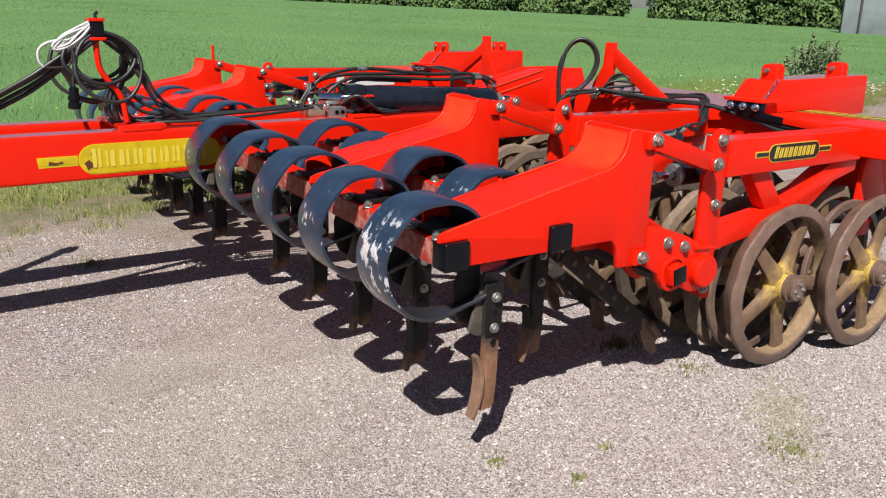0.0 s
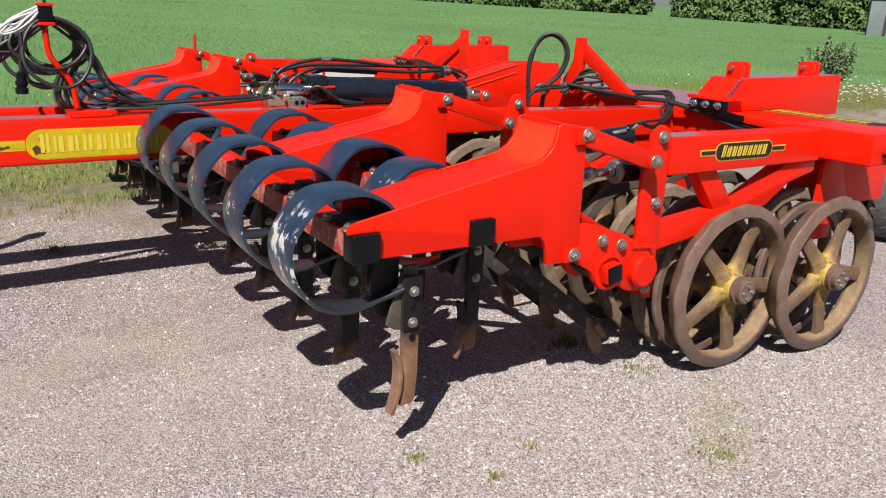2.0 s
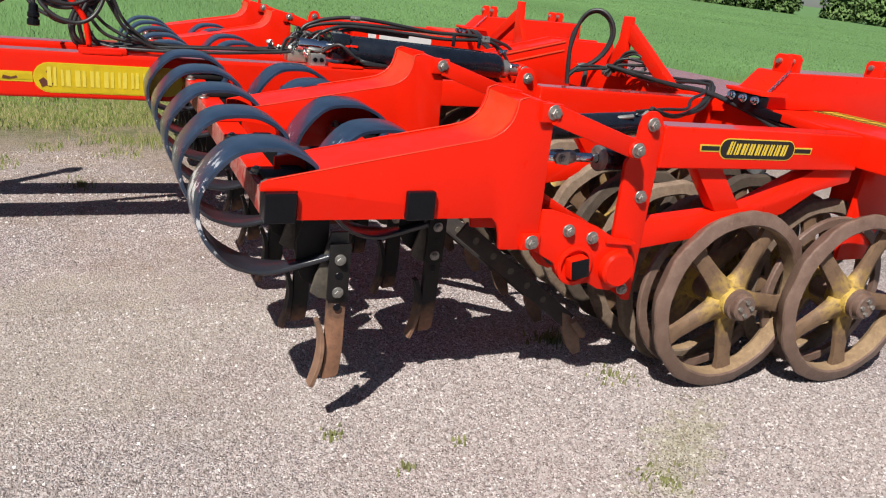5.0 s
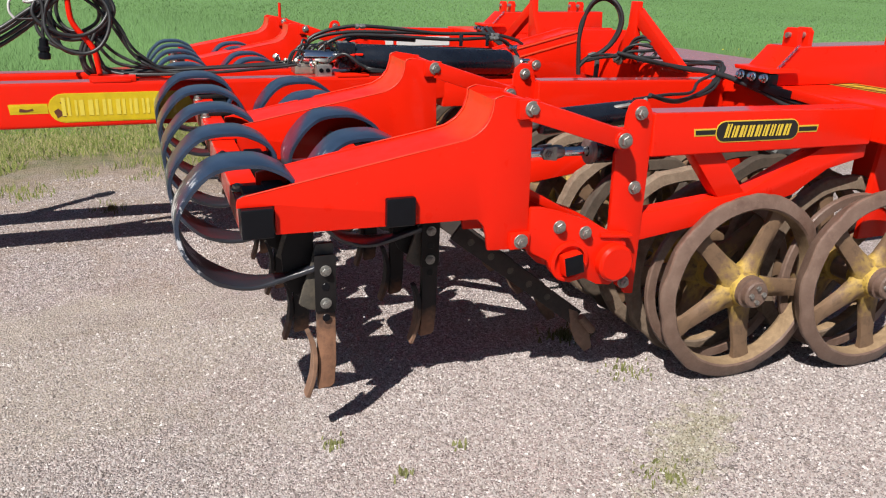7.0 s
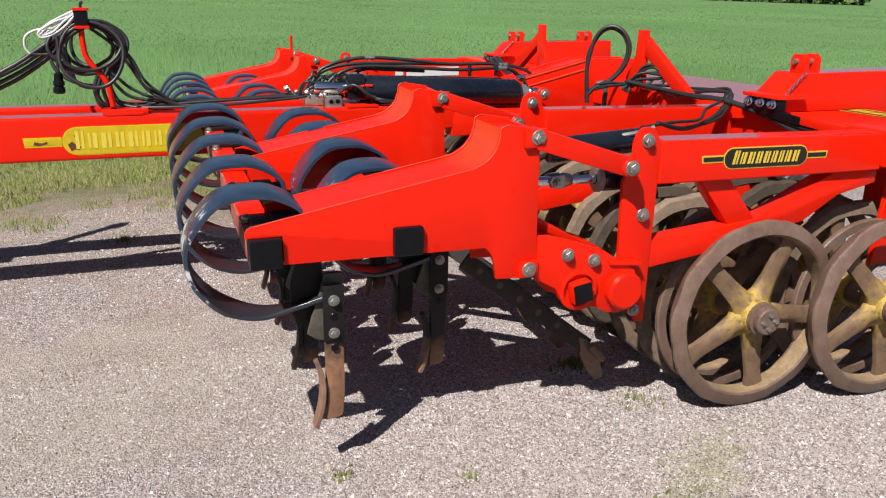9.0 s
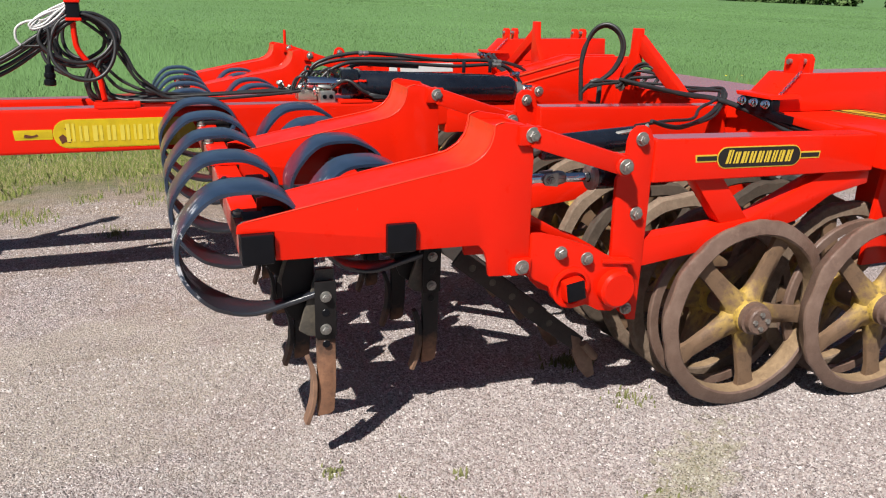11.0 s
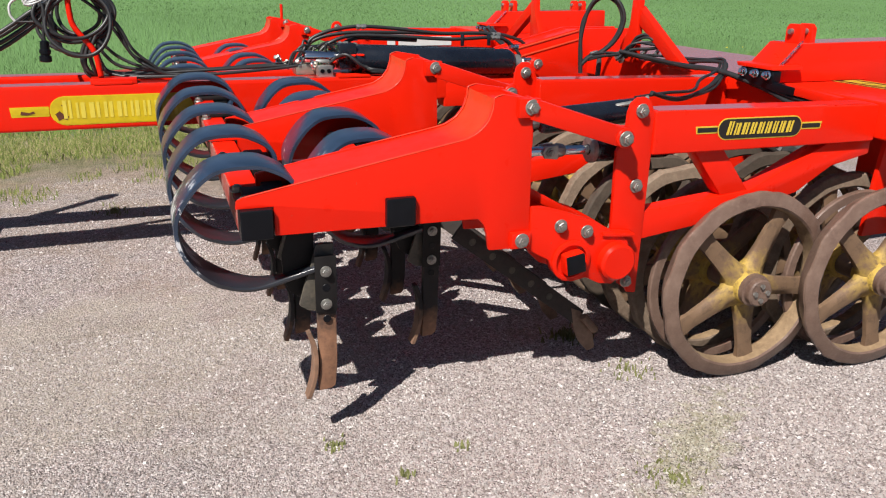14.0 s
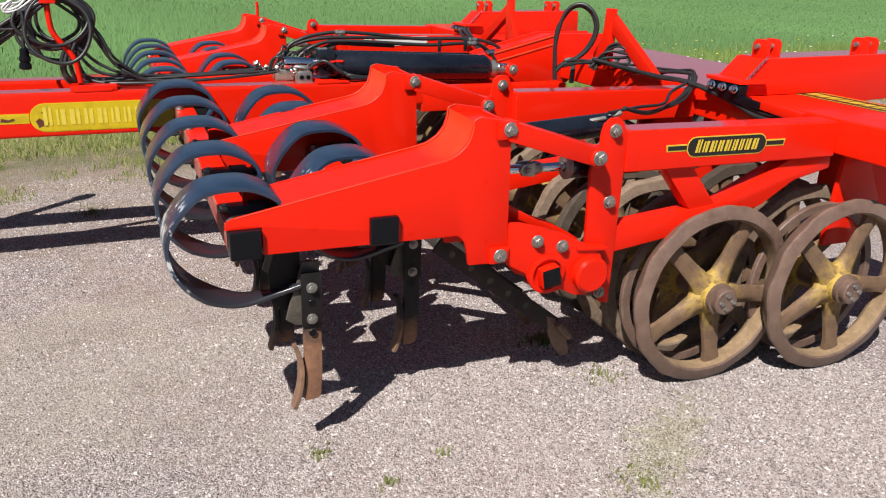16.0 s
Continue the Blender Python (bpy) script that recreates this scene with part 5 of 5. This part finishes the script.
def blades(name, xs, ys, height, spread, width, material, label, category):
    """Grass blades: two-piece bent triangles standing on the land."""
    n = len(xs)
    zs = land(xs, ys)
    # the flat sides are turned to face the camera, with some scatter
    ang = rng.uniform(-0.5, 0.5, n) - np.arctan2(xs - 0.8, ys + 0.2)
    h = height * rng.uniform(0.55, 1.25, n)
    lean = rng.uniform(0.05, spread, n) * h
    wx, wy = np.cos(ang) * width / 2, np.sin(ang) * width / 2
    la = rng.uniform(0, 2 * np.pi, n)
    lx, ly = np.cos(la) * lean, np.sin(la) * lean
    wf = rng.uniform(0.6, 1.4, n)
    v = np.empty((n, 5, 3))
    v[:, 0] = np.stack([xs - wx * wf, ys - wy * wf, zs - 0.01], -1)
    v[:, 1] = np.stack([xs + wx * wf, ys + wy * wf, zs - 0.01], -1)
    v[:, 2] = np.stack([xs + wx * 0.7 * wf + lx * 0.4, ys + wy * 0.7 * wf + ly * 0.4, zs + h * 0.6], -1)
    v[:, 3] = np.stack([xs - wx * 0.7 * wf + lx * 0.4, ys - wy * 0.7 * wf + ly * 0.4, zs + h * 0.6], -1)
    v[:, 4] = np.stack([xs + lx, ys + ly, zs + h], -1)
    base = 5 * np.arange(n)[:, None]
    quads = (base + np.array([0, 1, 2, 3])).tolist()
    tris = (base + np.array([3, 2, 4])).tolist()
    ob = soup(name, v.reshape(-1, 3), quads + tris, material, label, category)
    up = rng.normal(0, 0.22, (n, 1, 3)) + np.array([0, -0.15, 1.0])
    soft_normals(ob, np.repeat(up, 5, 1).reshape(-1, 3))
    return ob


def edge_y(x):
    """The yard's far edge, where grass begins."""
    return 5.2 + 0.13 * x


# field crop: density falls with distance
def field_points(n, near, far, x0=-0.9, x1=1.35):
    d = near * (far / near) ** rng.uniform(0, 1, n)
    a = rng.uniform(x0, x1, n)
    xs, ys = 0.8 + d * np.sin(a), d * np.cos(a)
    keep = ys > edge_y(xs) + 2.7 + 0.5 * np.sin(1.7 * xs) + rng.normal(0, 0.3, n)
    return xs[keep], ys[keep]


fx, fy = field_points(360000, 7.5, 130.0)
dist = np.hypot(fx, fy)
close = dist < 18
middle = (dist >= 18) & (dist < 45)
beyond = dist >= 45
blades("field_crop", fx[close], fy[close], 0.095, 0.9, 0.009, CROP, "bright green young cereal crop", "crop")
blades("far_field_crop", fx[middle], fy[middle], 0.036, 0.9, 0.028, CROP, "bright green cereal crop further out", "crop")
blades("distant_field_crop", fx[beyond], fy[beyond], 0.03, 0.9, 0.09, CROP, "pale green cereal crop in the distance", "crop")

# rough verge between gravel and crop
vx = rng.uniform(-5, 18, 140000)
vy = edge_y(vx) + np.abs(rng.normal(1.4, 1.3, len(vx))) - 0.6
clump = np.array([noise.noise((1.3 * a, 1.3 * b, 0.5)) for a, b in zip(vx, vy)])
fine = np.array([noise.noise((4.0 * a, 4.0 * b, 2.5)) for a, b in zip(vx, vy)])
keep = clump + 0.7 * fine + 0.42 * (vy - edge_y(vx)) > 0.20
blades("verge_grass", vx[keep], vy[keep], 0.045, 1.7, 0.006, GRASS, "patchy verge of rough grass beside gravel", "grass")
bx = rng.uniform(-5, 8, 30000)
by = edge_y(bx) + rng.uniform(1.2, 3.4, len(bx))
blades("meadow_grass", bx, by, 0.10, 1.1, 0.008, MEADOW, "soft green grass between verge and crop", "grass")
# broad-leaved weeds standing in clumps along the verge
lx = rng.uniform(-2, 10, 60)
ly = edge_y(lx) + rng.uniform(0.5, 2.8, 60)
lx, ly = np.repeat(lx, 24) + rng.normal(0, 0.10, 1440), np.repeat(ly, 24) + rng.normal(0, 0.10, 1440)
blades("verge_weeds", lx, ly, 0.040, 2.0, 0.013, MEADOW, "clumps of broad-leaved weeds in the verge", "weed")
gx = np.repeat(rng.uniform(-1.5, 6.0, 34), 120) + rng.normal(0, 0.13, 4080)
gy = edge_y(gx) + np.repeat(rng.uniform(-0.35, 1.2, 34), 120) + rng.normal(0, 0.08, 4080)
blades("verge_tufts", gx, gy, 0.055, 1.2, 0.0045, GRASS, "dark tufts of grass at the yard's edge", "grass")
# single sprouts on the dirt before the verge
sx = rng.uniform(-3, 12, 26)
sx = np.repeat(sx, 45) + rng.normal(0, 0.07, 26 * 45)
sy = edge_y(sx) - np.repeat(rng.uniform(-0.3, 0.8, 26), 45) + rng.normal(0, 0.07, 26 * 45)
blades("sprouts", sx, sy, 0.03, 1.3, 0.006, GRASS, "scattered dry sprouts on trodden dirt", "grass")
tx = rng.uniform(2.5, 14, 6500)
ty = edge_y(tx) + rng.normal(2.1, 0.4, len(tx))
blades("tall_verge_grass", tx, ty, 0.24, 0.6, 0.009, MEADOW, "taller tufts of grass along the crop", "grass")


def flowers(name, x, y, h, r, material, label):
    """Small flower heads, each a little faceted dome on a stem."""
    vs, fs = [], []
    for a, b, c, q in zip(x, y, h, r):
        z = float(land(np.array(a), np.array(b)))
        k = len(vs)
        vs.append((a, b, z + c + q * 0.5))
        for m in range(6):
            vs.append((a + q * math.cos(m * 1.047), b + q * math.sin(m * 1.047), z + c))
        vs.append((a, b, z + c - q * 0.5))
        fs += [(k, k + 1 + m, k + 1 + (m + 1) % 6) for m in range(6)]
        fs += [(k + 7, k + 1 + (m + 1) % 6, k + 1 + m) for m in range(6)]
    return soup(name, vs, fs, material, label, "flowers")


n = 420
wx = np.concatenate([rng.uniform(6.5, 16, n), rng.normal(12.0, 1.6, 160)])
wy = edge_y(wx) + np.concatenate([np.abs(rng.normal(0.5, 0.5, n)), np.abs(rng.normal(1.0, 0.7, 160))])
flowers("white_flowers", wx, wy, rng.uniform(0.10, 0.32, len(wx)), rng.uniform(0.010, 0.028, len(wx)), PETAL, "scattered white seed heads and flowers in verge")
n = 70
wx = rng.uniform(-2, 12, n)
wy = edge_y(wx) + rng.uniform(0.9, 3.5, n)
flowers("yellow_flowers", wx, wy, rng.uniform(0.2, 0.34, n), rng.uniform(0.010, 0.02, n), DANDELION, "a few yellow flowers among the grass")


def leaf_cloud(centres, radii, count, size):
    """Small crossed leaves scattered over many clumps."""
    k = rng.integers(0, len(centres), count)
    u = rng.normal(size=(count, 3))
    u /= np.linalg.norm(u, axis=1, keepdims=True)
    p = centres[k] + u * radii[k] * rng.uniform(0.45, 1.0, (count, 1)) ** 0.5
    a = rng.normal(size=(count, 3))
    a /= np.linalg.norm(a, axis=1, keepdims=True)
    b = np.cross(a, rng.normal(size=(count, 3)))
    b /= np.linalg.norm(b, axis=1, keepdims=True)
    s = size * rng.uniform(0.5, 1.3, (count, 1))
    v = np.stack([p - a * s, p - b * s * 0.5, p + a * s, p + b * s * 0.5], 1).reshape(-1, 3)
    f = 4 * np.arange(count)[:, None] + np.arange(4)
    back = (np.cross(a, b) * u).sum(1) < 0
    f[back] = f[back][:, ::-1]
    shade = u * 0.7 + rng.normal(0, 0.18, (count, 3)) + np.array([-0.2, -0.4, 0.5])
    return v, f, np.repeat(shade, 4, 0)


def hedge(name, p, q, height, depth, count, size, label):
    p, q = np.array(p, float), np.array(q, float)
    m = max(12, int(np.linalg.norm(q - p) / 0.10))
    t = rng.uniform(0, 1, m)
    across = np.array([-(q - p)[1], (q - p)[0]]) / np.linalg.norm(q - p)
    xy = p + (q - p) * t[:, None] + across * rng.uniform(0, depth, (m, 1))
    top = height * rng.uniform(0.75, 1.0, m)
    cz = land(xy[:, 0], xy[:, 1]) + top * rng.uniform(0.04, 0.88, m)
    centres = np.column_stack([xy, cz])
    radii = np.column_stack([rng.uniform(1.0, 2.0, m)] * 2 + [rng.uniform(0.8, 1.6, m)])
    v, f, shade = leaf_cloud(centres, radii, count, size)
    ob = soup(name, v, f, HEDGE, label, "hedge")
    soft_normals(ob, shade)
    # bare stems inside, so that the hedge stands on the field
    vs, fs = [], []
    for (x, y), h in zip(xy[::9], top[::9]):
        z = float(land(np.array(x), np.array(y)))
        k = len(vs)
        r = 0.06
        for a, b in ((-r, -r), (r, -r), (r, r), (-r, r)):
            vs.append((x + a, y + b, z - 0.1))
        for a, b in ((-r, -r), (r, -r), (r, r), (-r, r)):
            vs.append((x + a * 0.4 + 0.2, y + b * 0.4, z + h * 0.8))
        fs += [(k, k + 1, k + 5, k + 4), (k + 1, k + 2, k + 6, k + 5), (k + 2, k + 3, k + 7, k + 6), (k + 3, k, k + 4, k + 7)]
    soup("hedge_stems", vs, fs, DARKWOOD, kind="stuff", parent=ob)
    return ob


def far(az, d):
    """A place on the field, by its bearing from +y and its distance."""
    return (0.2 + d * math.sin(radians(az)), d * math.cos(radians(az)))


hedge("hedge", far(22.6, 142), far(46.9, 142), 7.0, 3.0, 110000, 0.32, "dense dark green hedge across the field")
hedge("hedge", far(48.5, 142), far(60.0, 130), 7.0, 3.0, 56000, 0.32, "dense green hedge with lighter leaves")
hedge("hedge", far(60.0, 122), far(62.0, 118), 7.0, 3.0, 9000, 0.40, "bright green bushes beside the shed")
hedge("hedge", far(61.0, 140), far(68.0, 130), 9.0, 3.0, 26000, 0.38, "taller dark trees behind the shed")
for a0, a1 in ((8.0, 9.8), (12.4, 13.6), (16.2, 18.0)):
    hedge("hedge", far(a0, 150), far(a1, 150), 4.0, 2.0, 5000, 0.44, "low distant hedge with gaps")


def bush(x, y, h, spread, label):
    """Many thin upright shoots, each set with small leaves; ragged at the top."""
    b = new("bush")
    tagged(b, label, "bush")
    z0 = float(land(np.array(x), np.array(y)))
    stems = bmesh.new()
    cs = []
    for k in range(46):
        a, r = rng.uniform(0, 6.28), rng.uniform(0.05, 1.0) ** 0.7 * spread
        tall = h * rng.uniform(0.45, 1.12) * (1.0 - 0.35 * r / spread)
        foot = Vector((x + 0.5 * r * math.cos(a), y + 0.5 * r * math.sin(a), z0 - 0.02))
        tip = Vector((x + r * math.cos(a), y + r * math.sin(a), z0 + tall))
        mid = foot.lerp(tip, 0.5) + Vector((0, 0, 0.06))
        bm = hose([foot, mid, tip], 0.006, 4, 3)
        me = bpy.data.meshes.new("tmp")
        bm.to_mesh(me)
        bm.free()
        stems.from_mesh(me)
        bpy.data.meshes.remove(me)
        cs += [foot.lerp(tip, q) for q in (0.25, 0.4, 0.55, 0.7, 0.82, 0.92, 1.0)]
    part("stems", stems, DARKWOOD, b)
    cs = np.array([tuple(c) for c in cs])
    radii = np.tile(np.array([(0.11, 0.11, 0.10)] * 4 + [(0.08, 0.08, 0.09), (0.055, 0.055, 0.08), (0.035, 0.035, 0.07)]), (46, 1))
    v, f, shade = leaf_cloud(cs, radii, 7500, 0.030)
    soft_normals(soup("leaves", v, f, BUSH, parent=b), shade)
    return b


bush(18.45, 10.9, 0.95, 0.75, "loose grey-green willow bush at the field's edge")


def shed():
    s = new("shed")
    tagged(s, "pale grey sheet-clad shed with dark bracing posts", "shed")
    m = pose(*far(60.4, 95), float(land(*map(np.array, far(60.4, 95)))) - 0.2, 0, 0, -58)
    s.matrix_basis = m
    part("wall", box(0, 24, 0, 0.3, 0, 3.9, 0.02), CONCRETE, s)
    part("wall", box(0, 0.3, 0.31, 4, 0, 3.9, 0.02), CONCRETE, s)
    part("roof", prism([(-0.2, 3.9), (24.5, 3.9), (24.5, 4.05), (-0.2, 4.05)], "y", -0.3, 4.2, 0.02), DARKWOOD, s)
    for k in range(7):
        part("post", box(1.5 + 3.4 * k, 1.7 + 3.4 * k, -0.25, -0.02, 0, 3.9, 0.01), DARKWOOD, s)
    for k in range(3):
        part("brace", bar((4.9 + 6.8 * k, -0.15, 3.4), (8.3 + 6.8 * k, -0.15, 1.2), 0.15, 0.15), DARKWOOD, s)
    return s


shed()

# weeds and moss on the yard
def weed(x, y, n, h, spread, label):
    r = np.abs(rng.normal(0, spread, n))
    a = rng.uniform(0, 6.28, n)
    return blades("weed", x + r * np.cos(a), y + r * np.sin(a), h, 1.2, 0.006, WEED, label, "weed")


weed(2.52, 2.06, 90, 0.028, 0.05, "dark weed tuft on gravel in machine's shade")
weed(1.548, 1.634, 24, 0.009, 0.02, "tiny weed sprouting through the gravel")
weed(2.36, 1.19, 70, 0.012, 0.05, "flat mossy weeds between stones")
weed(1.886, 1.508, 16, 0.010, 0.02, "tiny weed sprouting through the gravel")
weed(1.692, 1.430, 20, 0.010, 0.02, "tiny weed sprouting through the gravel")
weed(2.588, 1.767, 40, 0.010, 0.06, "small weeds beside packer ring")
weed(0.93, 4.12, 70, 0.028, 0.06, "small grass tuft on the gravel")

# loose crushed stones on the yard
def pebbles(n):
    """Low ridge-backed stones, thick on the gravel and thin on the trodden sand."""
    x, y = rng.uniform(-0.2, 3.9, n), rng.uniform(0.50, 4.9, n)
    fray = rng.exponential(0.10, n)
    ground = np.maximum(0.0, 1.0 - ((x - 0.80) * 0.95) ** 2 - ((y - 2.40) * 1.45) ** 2)
    share = np.where(y < 2.6, 1.0, 0.12) * (1.0 - 0.50 * np.minimum(1.0, 2.0 * ground))
    share = np.where((x > 1.6) & (y > 2.05), 0.25, share)
    far_stone = (y > 2.9) * rng.uniform(0, 1, n)
    keep = (rng.uniform(0, 1, n) < share) & (y > np.minimum(2.41 - 0.64 * x, 1.91 - 0.344 * x) - 0.14 - fray) & (y < 3.2 + 1.3 * (2.2 - x) + fray) & (x > 0.12 * y - fray) & (x < 3.5 + fray)
    x, y, far_stone = x[keep], y[keep], far_stone[keep]
    n = len(x)
    a = 0.0021 + 0.0014 * rng.uniform(0, 1, n) + 0.0036 * rng.uniform(0, 1, n) ** 5 + 0.0028 * far_stone ** 3
    b, h = a * rng.uniform(0.6, 0.95, n), a * rng.uniform(0.45, 0.85, n)
    v = np.zeros((n, 6, 3))
    for k, (p, q) in enumerate(((-1, -1), (1, -1), (1, 1), (-1, 1))):
        v[:, k] = np.stack([p * a * rng.uniform(0.7, 1.15, n), q * b * rng.uniform(0.7, 1.15, n), -0.5 * h], -1)
    for k, p in ((4, -1), (5, 1)):
        v[:, k] = np.stack([p * a * rng.uniform(0.15, 0.65, n), b * rng.uniform(-0.45, 0.45, n), h * rng.uniform(0.75, 1.2, n)], -1)
    turn = rng.uniform(0, 6.28, n)
    c, s = np.cos(turn)[:, None], np.sin(turn)[:, None]
    v = np.stack([v[..., 0] * c - v[..., 1] * s, v[..., 0] * s + v[..., 1] * c, v[..., 2]], -1)
    base = np.array([noise.noise((0.9 * p, 0.9 * q, 0.0)) for p, q in zip(x, y)])
    near = np.exp(-((x - 2) ** 2 + (y - 2) ** 2) / 40.0)
    z = 0.012 * near * (base - 0.1) - 0.004 + bank(x, y) + h * 0.3
    v += np.stack([x, y, z], -1)[:, None]
    at = 6 * np.arange(n)[:, None]
    quads = np.concatenate([at + np.array([0, 1, 5, 4]), at + np.array([2, 3, 4, 5])]).tolist()
    tris = np.concatenate([at + np.array([1, 2, 5]), at + np.array([3, 0, 4])]).tolist()
    return soup("pebbles", v.reshape(-1, 3), quads + tris, PEBBLE, "loose pink, grey and white crushed stones", "gravel")


pebbles(466000)
